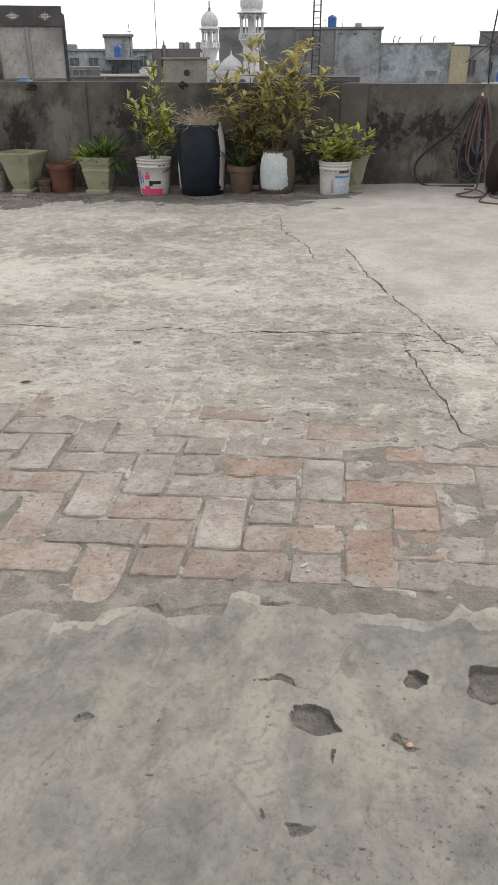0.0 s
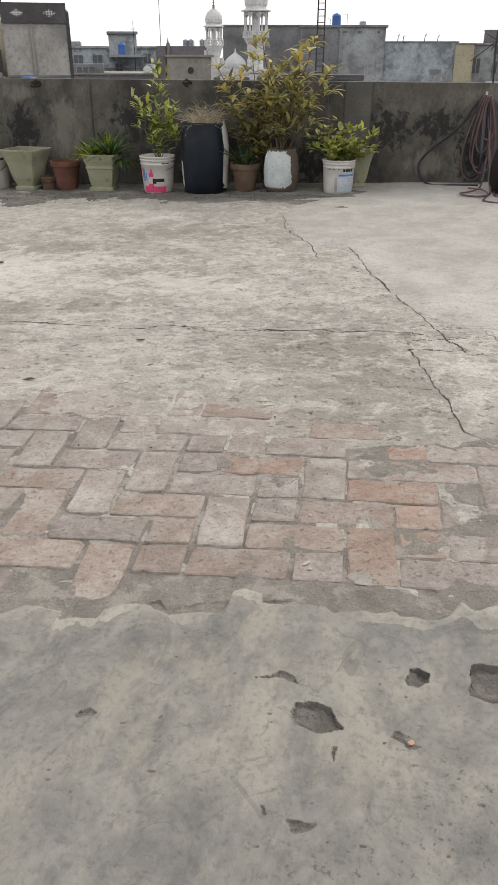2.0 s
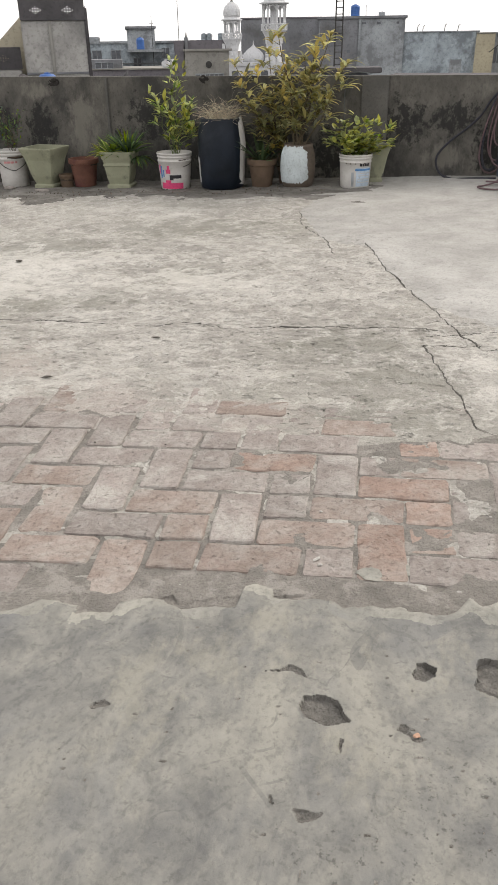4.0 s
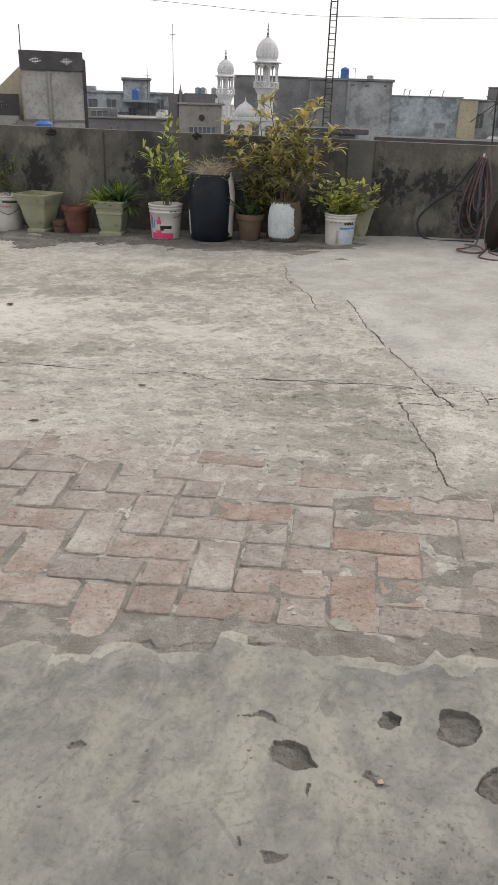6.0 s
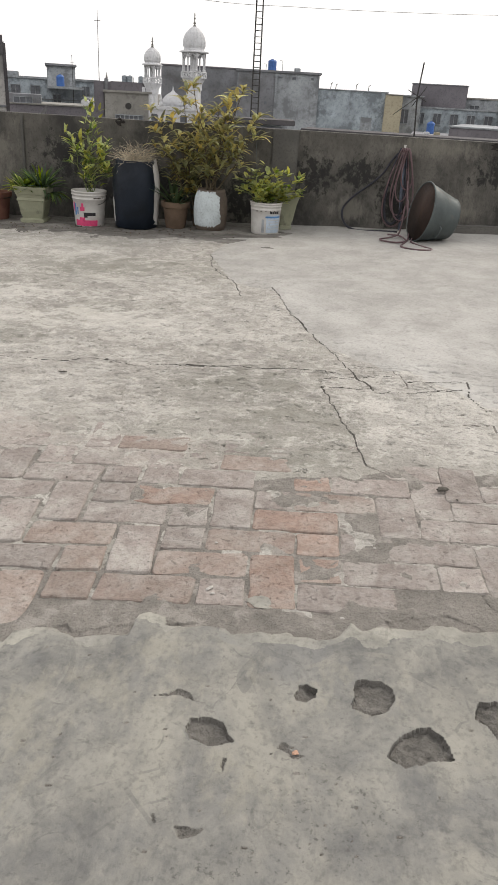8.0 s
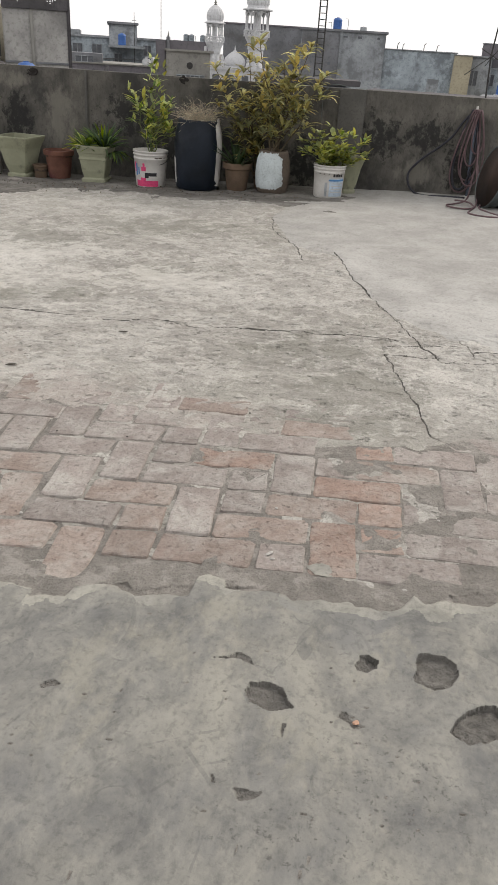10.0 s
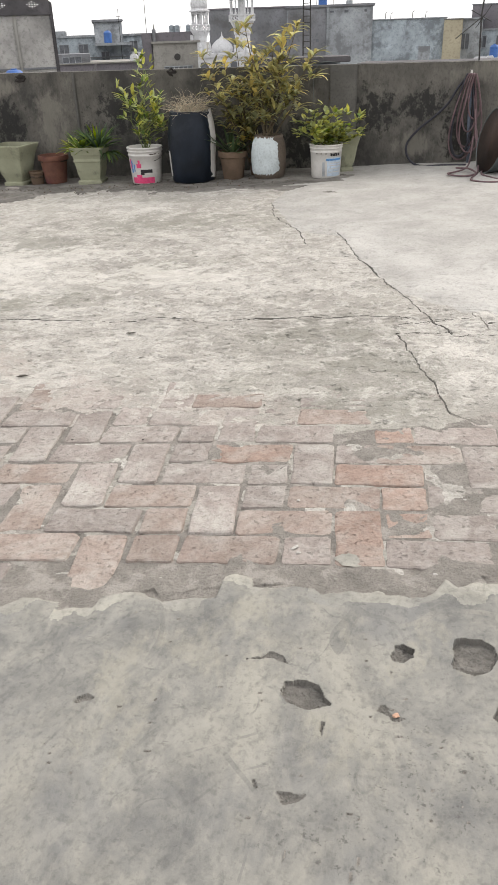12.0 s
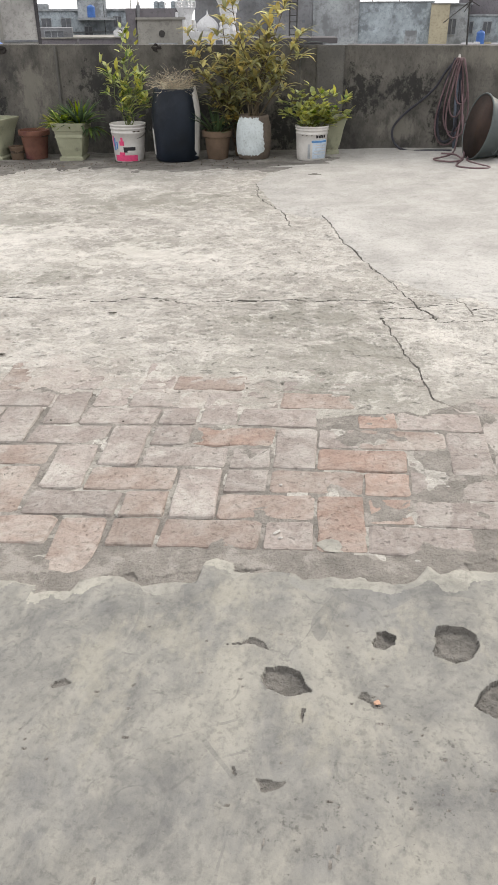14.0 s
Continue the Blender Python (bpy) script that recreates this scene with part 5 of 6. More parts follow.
def water_tank(x, y, z, r, h, label="blue plastic water tank on a roof", mat_=None):
    t = thing("water_tank", (x, y, z), label, "tank")
    part("body", lathe([(r * 0.96, 0), (r, 0.05 * h), (r, 0.3 * h), (r * 0.97, 0.32 * h), (r, 0.34 * h), (r, 0.6 * h), (r * 0.97, 0.62 * h), (r, 0.64 * h), (r, 0.8 * h), (r * 0.75, 0.92 * h), (r * 0.3, 0.96 * h)], 24), mat_ or TIN_BLUE, t, smooth=False)
    part("lid", lathe([(r * 0.34, 0.95 * h), (r * 0.34, h), (0.0001, h * 1.01)], 16), mat_ or TIN_BLUE, t)
    return t


# stair tower and roof next door
tower = thing("stair_tower", facing(-7.9, -6.62, 16)[0], "grey cement stair tower with a dark pierced parapet", "house")
part("wall", box(0, 1.3, 0, 2.2, 0, 1.6 - BASE, 0.02), TOWER_GREY, tower)
perforated(tower, -7.9, -6.62, 1.6, 1.955, 15.96, 0.1, (-7.58, -6.95), BAND)
part("pierced_parapet", box(1.2, 1.28, 0.06, 2.2, 1.6 - BASE, 1.95 - BASE, 0.02), BAND, tower)
part("fin", box(1.26, 1.33, -0.06, 0.3, 0, 1.84 - BASE, 0.03), BAND, tower)
part("strip", box(0.53, 0.60, -0.04, 0.0, 0, 1.6 - BASE, 0.01), FAR_PALE, tower)
part("string_course", box(0.0, 1.26, -0.03, 0.0, 0.62 - BASE, 0.66 - BASE, 0.006), FAR_BROWN, tower)
part("antenna_rod", tube([(0.04, 0.1, 1.9 - BASE), (0.05, 0.1, 2.42 - BASE)], 0.012, 6), IRON, tower)
bm = bmesh.new()
vs = [bm.verts.new(q) for q in ((0.0, 1.0, 1.72 - BASE), (-0.85, 1.0, 0.95 - BASE), (-0.85, 1.0, 0), (0.0, 1.0, 0))]
f = bm.faces.new(vs)
ex = bmesh.ops.extrude_face_region(bm, geom=[f])
bmesh.ops.translate(bm, verts=[v for v in ex["geom"] if isinstance(v, bmesh.types.BMVert)], vec=(0, 0.25, 0))
bmesh.ops.recalc_face_normals(bm, faces=bm.faces)
part("stair_wall", bm, CREAM, tower, "cream sloping stair wall")
annex = house("roof_annex", -9.4, -7.95, 15.9, 0.71, 4, TOWER_GREY, "grey roof room with a dark pierced parapet")
perforated(annex, -9.4, -8.08, 0.71, 1.13, 15.9, 0.1, (-9.0, -8.45), BAND)
low = house("low_roof", -12.0, -5.0, 15.6, 0.36, 0.3, TOWER_GREY, "low grey boundary wall beside the stair tower", cat="wall")


def sat_dish(x, y, z, r, turn, label):
    d = thing("satellite_dish", (x, y, z, 62, 0, turn), label, "dish")
    part("bowl", lathe([(0.0001, 0), (r * 0.5, r * 0.06), (r, r * 0.24), (r * 1.02, r * 0.25), (r * 0.5, r * 0.09), (0.0001, 0.03)], 28), BAND, d, smooth=True)
    part("arm", tube([(0, -r, r * 0.2), (0, -r * 0.3, r * 0.8), (0, 0, r * 0.85)], 0.012, 6), IRON, d)
    part("mast", tube([(0, 0, 0), (0, -0.6, -0.3)], 0.025, 6), IRON, d)
    return d


sat_dish(-6.98, 14, 0.5, 0.19, 75, "dark satellite dish leaning on the next roof")
sat_dish(-7.2, 20, 0.3, 0.3, -60, "grey satellite dish seen edge-on over the wall")
water_tank(-6.72, 14.4, 0.34, 0.16, 0.36, "blue plastic drum on the next roof")
tarp = thing("blue_tarp", (-7.95, 14.4, 0.35), "crumpled blue tarpaulin on the next roof", "tarpaulin")
bm = bmesh.new()
bmesh.ops.create_grid(bm, x_segments=10, y_segments=6, size=0.5)
rnd = random.Random(71)
for v in bm.verts:
    v.co = (v.co.x * 0.42, v.co.y * 0.3, 0.24 * (1 - abs(v.co.x) * 1.2) * (1 - abs(v.co.y) * 1.4) + rnd.uniform(0.0, 0.04))
bmesh.ops.solidify(bm, geom=bm.faces[:], thickness=0.01)
part("sheet", bm, TIN_BLUE, tarp)
near_roof = thing("neighbour_roof", (-14, 9, BASE), "dark flat neighbouring roof behind the parapet", "roof")
part("slab", box(0, 18.6, 0, 6.4, 0, 0.33 - BASE, 0.02), FAR_BROWN, near_roof)

# far row on the left
row = house("house_row", -22.6, -15.9, 55, 1.57, 8, FAR_BLUE, "hazy blue-grey row of flat-roofed houses", 0.15, FAR_GREY)
part("block", box(0.1, 1.1, 0.2, 3, 1.5 - BASE, 1.85 - BASE, 0.03), FAR_GREY, row)
part("roof_room", box(3.05, 4.95, -0.4, 4, 1.0 - BASE, 2.3 - BASE, 0.03), FAR_GREY, row)
part("roof_edge", box(2.95, 5.05, -0.7, 4.1, 2.3 - BASE, 2.45 - BASE, 0.03), FAR_BROWN, row)
for x0, x1, z0, z1 in ((-22.0, -21.4, 0.4, 1.0), (-20.7, -20.1, 0.4, 1.0), (-19.2, -18.7, -0.2, 0.5), (-17.2, -16.7, 0.5, 1.1), (-18.9, -18.75, 1.6, 2.1)):
    opening(row, x0, x1, z0, z1, 1)
part("tank_shelf", box(3.0, 5.4, -3.2, 0.0, 0.9 - BASE, 1.05 - BASE), FAR_GREY, row)
part("sill", box(0.2, 6.5, -0.12, 0.0, 0.15 - BASE, 0.22 - BASE), FAR_BROWN, row)
water_tank(-18.12, 54.0, 1.05, 0.26, 0.72, "bright blue water tank before a roof room")
ac = thing("cooler_box", (-16.4, 54.4, 0.1), "white cooling unit on a house wall", "cooler")
part("case", box(-0.28, 0.28, 0, 0.5, 0, 0.36, 0.03), WHITEWASH, ac)
part("grille", lathe([(0.13, 0), (0.13, 0.02), (0.05, 0.02), (0.05, 0)], 16), DARK_OPENING, ac, at=pose(0.02, -0.02, 0.18, 90))
mid = house("long_house", -18.4, -12.9, 45, 0.1, 6, FAR_MAUVE, "dark brown long house with a pale roof line", 0.08, FAR_PALE)
part("upper_wall", box(0.05, 2.0, 0.3, 3, 0.0 - BASE, 0.56 - BASE, 0.02), FAR_BROWN, mid)
opening(mid, -17.9, -16.9, 0.12, 0.4, 2)
cist = thing("white_tank", (-14.2, 46.6, 0.1), "white plastic cistern on a low roof", "tank")
part("body", box(-0.21, 0.21, -0.2, 0.2, 0, 0.34, 0.06), WHITEWASH, cist)
shed = thing("roof_frame", (-12.0, 45.5, 0.1), "small dark frame on a low roof", "frame")
part("frame", tube([(0, 0, 0), (0, 0, 0.28), (0.5, 0, 0.28), (0.5, 0, 0)], 0.03, 6), IRON, shed)
part("post", tube([(0.25, 0, 0), (0.25, 0, 0.28)], 0.03, 6), IRON, shed)
for x, y, z0, z1, r in ((-11.45, 40, 0.4, 4.45, 0.022), (-17.25, 54, 0.0, 2.98, 0.03), (-10.7, 44, 1.0, 1.7, 0.02)):
    mast = part("antenna_pole", tube([(x, y, z0 - 2.5), (x - 0.02, y, z1)], r, 6, r * 0.5), IRON)
    tagged(mast, "thin iron aerial pole above the roofs", "antenna")
    part("cross_rod", tube([(x - 0.18, y, z1 - 0.45), (x + 0.12, y, z1 - 0.43)], r * 0.5, 5), IRON, mast)

brown = house("brown_house", -8.42, -6.75, 30, 1.04, 5, FAR_PALE, "grey-brown house with a round vent and a barred window")
part("parapet", box(-0.4, 1.4, 0.5, 4, 1.0 - BASE, 1.33 - BASE, 0.02), FAR_MAUVE, brown)
part("side_wall", box(-0.38, -0.02, 0.2, 4, 0, 1.32 - BASE, 0.02), FAR_MAUVE, brown)
part("corner", box(0.0, 0.12, 0.3, 2, 1.0 - BASE, 1.44 - BASE, 0.02), FAR_BROWN, brown)
part("roof_edge", box(-0.06, 1.75, -0.08, 0.3, 0.97 - BASE, 1.045 - BASE, 0.01), FAR_PALE, brown)
part("vent", lathe([(0.115, 0), (0.115, 0.06), (0.0001, 0.06)], 20), IRON, brown, "round dark vent hole", at=pose(0.875, 0.03, 0.525 - BASE, 90))
opening(brown, -8.02, -7.02, -0.12, 0.2, 5)
tallblk = house("far_block", -16.2, -13.0, 60, 1.6, 5, FAR_MAUVE, "distant dark flat roof with small tanks", 0.1)
for x in (-15.4, -15.0, -14.15):
    water_tank(x, 60.5, 1.6, 0.2, 0.45, "small grey-blue tank on a distant roof", FAR_BLUE)
spire = thing("spire", (-16.61, 60, 1.0), "small pale pointed finial far off", "finial")
part("body", lathe([(0.2, 0), (0.18, 0.3), (0.1, 0.7), (0.0001, 1.2)], 12), FAR_PALE, spire)

# the mosque
mosque = thing("mosque", pose(-7.4, 39, BASE, 0, 0, 10.5), "whitewashed mosque hall with a small ribbed dome", "mosque")
part("wall", box(-1.4, 1.32, 0, 4, 0, 0.42 - BASE, 0.02), WHITEWASH, mosque)
part("parapet", box(-1.46, 1.38, -0.05, 0.1, 0.28 - BASE, 0.46 - BASE, 0.02), WHITEWASH, mosque)
part("dome", lathe([(0.42, 0), (0.5, 0.12), (0.52, 0.24), (0.46, 0.4), (0.3, 0.55), (0.12, 0.66), (0.03, 0.76), (0.03, 0.85), (0.0001, 0.95)], 28), WHITEWASH, mosque, "white onion dome", True, pose(-0.18, 0.8, 0.42 - BASE))
for dx in (-1.2, -0.75, 0.45, 0.95):
    part("finial", lathe([(0.07, 0), (0.09, 0.1), (0.05, 0.22), (0.08, 0.3), (0.0001, 0.55)], 12), WHITEWASH, mosque, at=pose(dx, 0.02, 0.45 - BASE))
for dx in (-1.05, -0.35, 0.35, 1.0):
    part("arch", box(dx - 0.16, dx + 0.16, -0.04, 0.02, -1.2 - BASE, 0.1 - BASE, 0.03), DARK_OPENING, mosque)


def minaret(x, y, parts, label, cols=8):
    """A minaret with an open kiosk under a ribbed onion dome. parts: its widths and levels."""
    g = parts
    m = thing("minaret", (x, y, BASE), label, "minaret")
    up = -BASE
    part("shaft", lathe([(g["shaft"], 0), (g["shaft"], g["collar0"] + up), (g["shaft"] * 1.12, g["collar0"] + up + 0.03), (g["collar"] * 0.75, (g["collar0"] + g["rail0"]) / 2 + up), (g["collar"], g["rail0"] + up - 0.05), (g["collar"], g["rail0"] + up)], 8), WHITEWASH, m)
    rail = g["rail"]
    part("balcony", lathe([(0.0001, 0), (rail * 1.04, 0), (rail * 1.04, 0.05), (0.0001, 0.05)], 8), WHITEWASH, m, at=pose(0, 0, g["rail0"] + up))
    part("handrail", tube([Vector((rail * math.cos(a), rail * math.sin(a), g["kiosk0"] + up - 0.02)) for a in np.linspace(0, 2 * math.pi, 9)], 0.028, 6), WHITEWASH, m)
    lat = ([], [])
    for k in range(8):
        a0, a1 = 2 * math.pi * k / 8, 2 * math.pi * (k + 1) / 8
        p0, p1 = Vector((rail * math.cos(a0), rail * math.sin(a0), 0)), Vector((rail * math.cos(a1), rail * math.sin(a1), 0))
        z0, z1 = Vector((0, 0, g["rail0"] + up + 0.03)), Vector((0, 0, g["kiosk0"] + up - 0.03))
        for h in (0.0, 0.5):
            q0, q1 = p0.lerp(p1, h), p0.lerp(p1, h + 0.5)
            tube([q0 + z0, q1 + z1], 0.016, 4, None, lat)
            tube([q1 + z0, q0 + z1], 0.016, 4, None, lat)
        tube([p0 + z0, p0 + z1], 0.03, 5, None, lat)
    part("lattice", lat, WHITEWASH, m, "pierced white railing")
    kr = g["kiosk"]
    for k in range(cols):
        a = 2 * math.pi * (k + 0.5) / cols
        part("column", lathe([(0.05, 0), (0.05, 0.08), (0.034, 0.1), (0.034, (g["cornice"] - g["kiosk0"]) * 0.75), (0.055, (g["cornice"] - g["kiosk0"]) * 0.8), (0.055, g["cornice"] - g["kiosk0"])], 8), WHITEWASH, m,
             at=pose(kr * math.cos(a), kr * math.sin(a), g["kiosk0"] + up))
        a2 = 2 * math.pi * (k + 1.5) / cols
        q0, q1 = Vector((kr * math.cos(a), kr * math.sin(a), 0)), Vector((kr * math.cos(a2), kr * math.sin(a2), 0))
        zt, hh = g["cornice"] + up, (g["cornice"] - g["kiosk0"])
        arch = [q0 + Vector((0, 0, zt - hh * 0.28)), q0.lerp(q1, 0.2) + Vector((0, 0, zt - hh * 0.14)), q0.lerp(q1, 0.5) + Vector((0, 0, zt - hh * 0.02)), q0.lerp(q1, 0.8) + Vector((0, 0, zt - hh * 0.14)), q1 + Vector((0, 0, zt - hh * 0.28))]
        part("arch", tube(arch, 0.045, 5), WHITEWASH, m)
    part("core", lathe([(kr * 0.34, g["rail0"] + up), (kr * 0.34, g["cornice"] + up)], 8), WHITEWASH, m)
    part("cornice", lathe([(kr * 1.0, 0), (g["eave"], 0.02), (g["eave"], 0.06), (g["dome"] * 0.95, 0.11), (g["dome"] * 0.9, g["dome0"] - g["cornice"])], 24), WHITEWASH, m, at=pose(0, 0, g["cornice"] + up))
    d0, d1, r = g["dome0"], g["dome1"], g["dome"]
    verts, faces = lathe([(r * 0.9, 0), (r * 0.99, 0.1 * (d1 - d0)), (r, 0.3 * (d1 - d0)), (r * 0.93, 0.5 * (d1 - d0)), (r * 0.74, 0.72 * (d1 - d0)), (r * 0.42, 0.9 * (d1 - d0)), (r * 0.14, 1.0 * (d1 - d0)), (0.03, 1.06 * (d1 - d0))], 48)
    verts = [Vector(v) * 1.0 for v in verts]
    for i, v in enumerate(verts):
        k = 1 + 0.025 * (1 if (i % 48) % 3 else -1)
        v.x, v.y = v.x * k, v.y * k
    part("dome", (verts, faces), WHITEWASH, m, "ribbed white onion dome", False, pose(0, 0, d0 + up))
    f0, f1 = d1, g["tip"]
    hh = f1 - f0
    part("finial", lathe([(0.09, 0), (0.03, 0.12 * hh), (0.075, 0.2 * hh), (0.03, 0.3 * hh), (0.02, 0.42 * hh), (0.05, 0.5 * hh), (0.02, 0.6 * hh), (0.03, 0.72 * hh), (0.0001, hh)], 12), FAR_PALE, m, "grey spiked finial", True, pose(0, 0, f0 + up))
    return m


minaret(-8.8, 40, dict(shaft=0.27, collar0=0.95, collar=0.44, rail0=1.42, rail=0.46, kiosk0=1.69, kiosk=0.36, cornice=2.2, eave=0.5, dome=0.4, dome0=2.36, dome1=3.0, tip=3.48), "smaller white minaret with an open kiosk and onion dome")
minaret(-6.76, 40, dict(shaft=0.37, collar0=1.2, collar=0.56, rail0=1.76, rail=0.61, kiosk0=2.04, kiosk=0.54, cornice=2.84, eave=0.71, dome=0.53, dome0=3.05, dome1=3.97, tip=4.62), "taller white minaret with an open kiosk and ribbed onion dome")
horn_post = thing("cooler_box", (-9.25, 39.2, 0.85), "white fan box beside the minaret", "fan box")
part("case", box(-0.25, 0.2, 0, 0.4, 0, 0.4, 0.03), WHITEWASH, horn_post)
part("fan", lathe([(0.15, 0), (0.15, 0.02), (0.0001, 0.02)], 18), FAR_BROWN, horn_post, at=pose(-0.03, -0.005, 0.2, 90))
part("stand", box(-0.2, -0.12, 0.05, 0.3, -2, 0), IRON, horn_post)

# the long grey building
g1 = house("grey_building", -9.4, -5.08, 45, 2.48, 8, FAR_BROWN, "long dark grey flat-roofed building", 0.08, FAR_MAUVE, 0.05)
g2 = house("blue_grey_building", -5.07, -0.72, 44, 2.42, 8, FAR_GREY, "blue-grey cement building with a flat projecting roof edge", 0.12, FAR_BROWN, 0.1)
part("recess", box(0.05, 2.0, -0.02, 0.0, 0, 2.28 - BASE, 0.005), FAR_BROWN, g2)
part("pier", box(2.02, 2.12, -0.1, 0.0, 0, 2.3 - BASE, 0.01), FAR_GREY, g2)
for x0, x1, z0, z1 in ((-3.6, -3.45, 0.75, 0.9), (-2.9, -2.68, 2.06, 2.14), (-2.15, -1.95, 2.04, 2.15), (-1.15, -1.02, 2.05, 2.15)):
    opening(g2, x0, x1, z0, z1, name="vent_hole", framed=False)
water_tank(-3.3, 44.6, 2.42, 0.225, 0.54)
water_tank(-1.95, 44.8, 2.42, 0.17, 0.2, "small grey tank on the roof", FAR_GREY)
for x, h in ((-2.75, 0.5), (-3.62, 0.3)):
    rod = part("roof_rod", tube([(x, 44.6, 2.4), (x, 44.6, 2.42 + h), (x - 0.14, 44.6, 2.42 + h)], 0.012, 5), IRON)
    tagged(rod, "thin bent rod on a roof", "rod")
bw = house("blue_wall_building", -0.95, 2.98, 44.4, 1.69, 6, FAR_BLUE, "weathered pale blue wall of a roofless upper floor", 0.06, FAR_GREY, 0.04)
part("damp_patch", box(2.6, 3.2, -0.02, 0.0, -0.6 - BASE, 0.4 - BASE, 0.005), FAR_GREY, bw, "darker damp patch")
for x, h in ((-0.1, 0.33), (0.17, 0.28), (1.26, 0.34), (1.92, 0.3)):
    rod = part("rebar", tube([(x, 44.8, 1.6), (x + 0.02, 44.8, 1.68 + h * 0.8), (x + 0.1, 44.8, 1.68 + h)], 0.02, 5), IRON)
    tagged(rod, "rusty bent reinforcing bar above a wall", "rod")
bf = house("buff_house", 2.83, 3.75, 44, 1.6, 6, BUFF, "narrow buff-coloured house with a flat roof", 0.06, FAR_PALE, 0.03)
bf2 = house("grey_house", 3.6, 4.95, 46, 1.62, 5, FAR_GREY, "narrow grey house beside the buff one", 0.08)
opening(bf2, 3.9, 4.3, 0.2, 0.9, 1)
br = house("mauve_house", 4.72, 8.0, 50, 2.34, 6, FAR_MAUVE, "tall dark mauve house", 0.06, FAR_BROWN, 0.04)
br2 = house("blue_house", 4.6, 9.9, 48, 1.1, 1.8, FAR_BLUE, "low blue-grey house with small windows", 0.1, FAR_GREY, 0.05)
for k in range(5):
    opening(br2, 5.0 + k * 0.95, 5.4 + k * 0.95, 0.2, 0.75, 1)
br3 = house("grey_house", 7.7, 10.05, 50.2, 1.72, 5, FAR_GREY, "grey flat-roofed house far off", 0.1, FAR_PALE, 0.05)
opening(br3, 8.3, 8.8, 0.9, 1.3, 1)
br4 = house("brown_house", 9.3, 15.0, 46, 1.1, 5, FAR_MAUVE, "brown stepped house with a roof rail", 0.08)
part("step", box(1.3, 5.7, 0.5, 4, 1.0 - BASE, 1.6 - BASE, 0.02), FAR_MAUVE, br4)
rail = thing("roof_railing", (10.0, 49.5, 1.1), "pale metal railing on a far roof", "railing")
for z in (0.25, 0.45, 0.62):
    part("bar", tube([(-0.1, 0, z), (1.5, 0, z + 0.08)], 0.018, 5), WHITEWASH, rail)
for x in np.arange(0, 1.5, 0.3):
    part("post", tube([(x, 0, -0.3), (x, 0, 0.66)], 0.02, 5), WHITEWASH, rail)
low2 = house("low_house", 3.4, 5.8, 34.5, 0.02, 4, FAR_BROWN, "low brown house roof with a blue drum")
water_tank(4.45, 36.4, 0.02, 0.17, 0.5, "blue plastic drum on a roof")
part("stand", box(-0.35, 0.35, -0.35, 0.35, BASE - 0.25, 0.0, 0.02), FAR_BROWN, water_tank(8.85, 40.5, 0.25, 0.3, 0.62, "blue water tank on a roof"), "brown plastered pier")
yr = house("brick_parapet_house", 3.62, 9.0, 25, 0.6, 5, FAR_MAUVE, "brown brick roof parapet with a grey coping", 0.05, FAR_GREY, 0.03)
for x0 in (4.15, 4.6):
    pl = thing("roof_crate", (x0 * 30 / 36, 30, -0.1), "pale crate on a roof", "crate")
    part("case", box(0, 0.22, 0, 0.2, 0, 0.36, 0.02), WHITEWASH if x0 < 4.3 else BUFF, pl)
    part("front", box(0.05, 0.17, -0.02, 0.0, 0.05, 0.28, 0.005), FAR_GREY, pl)
    part("stand", box(0.02, 0.2, 0.02, 0.18, -3, 0), FAR_BROWN, pl)
# near sheds behind the wall
sh = house("roof_shed", -1.78, -0.82, 14, 0.66, 0.8, DARK_OPENING, "dark low shed behind the parapet")
part("roof_sheet", box(-0.5, 1.18, -0.1, 0.9, 0.66 - BASE, 0.745 - BASE, 0.01), BAND, sh, "flat grey roof slab")
sh2 = house("long_shed", -0.5, 4.4, 16, 0.5, 0.9, FAR_BROWN, "long low shed with a flat dark slab")
part("roof_sheet", box(-0.05, 5.0, -0.1, 1.0, 0.5 - BASE, 0.575 - BASE, 0.01), BAND, sh2, "flat dark roof slab")

# lattice mast with loudspeaker horns
mast = thing("loudspeaker_mast", (-2.6, 28, -1.62), "tall iron ladder mast carrying four loudspeaker horns", "mast")
for dx0, dx1 in ((-0.16, -0.11), (0.14, 0.1)):
    for dy in (0.0, 0.16):
        part("leg", tube([(dx0, dy, -5.38), (dx1, dy, 6.05)], 0.017, 6), IRON, mast)
for k in range(33):
    z = 0.15 + k * 0.182
    t = z / 6.05
    part("rung", tube([(-0.16 + 0.05 * t, 0, z), (0.14 - 0.04 * t, 0, z)], 0.013, 5), IRON, mast)
for k, (dx, dz, az, el, r) in enumerate(((-0.34, 6.2, 188, 0, 0.23), (0.36, 6.22, -8, 0, 0.23), (0.09, 6.24, -82, 4, 0.2), (-0.2, 6.06, -115, -8, 0.17))):
    way = Vector((math.cos(radians(az)) * math.cos(radians(el)), math.sin(radians(az)) * math.cos(radians(el)), math.sin(radians(el))))
    m_ = Matrix.Translation((dx * 0.45, 0.05, dz)) @ way.to_track_quat("Z", "Y").to_matrix().to_4x4()
    hn = part("horn", lathe([(0.0001, -0.12), (0.08, -0.12), (0.08, 0.0), (0.045, 0.02), (0.05, 0.12), (0.08, 0.22), (0.14, 0.3), (r, 0.36), (r * 1.02, 0.37), (0.13, 0.31), (0.04, 0.14), (0.0001, 0.1)], 26), FAR_BROWN, mast, "grey metal loudspeaker horn", True, m_)
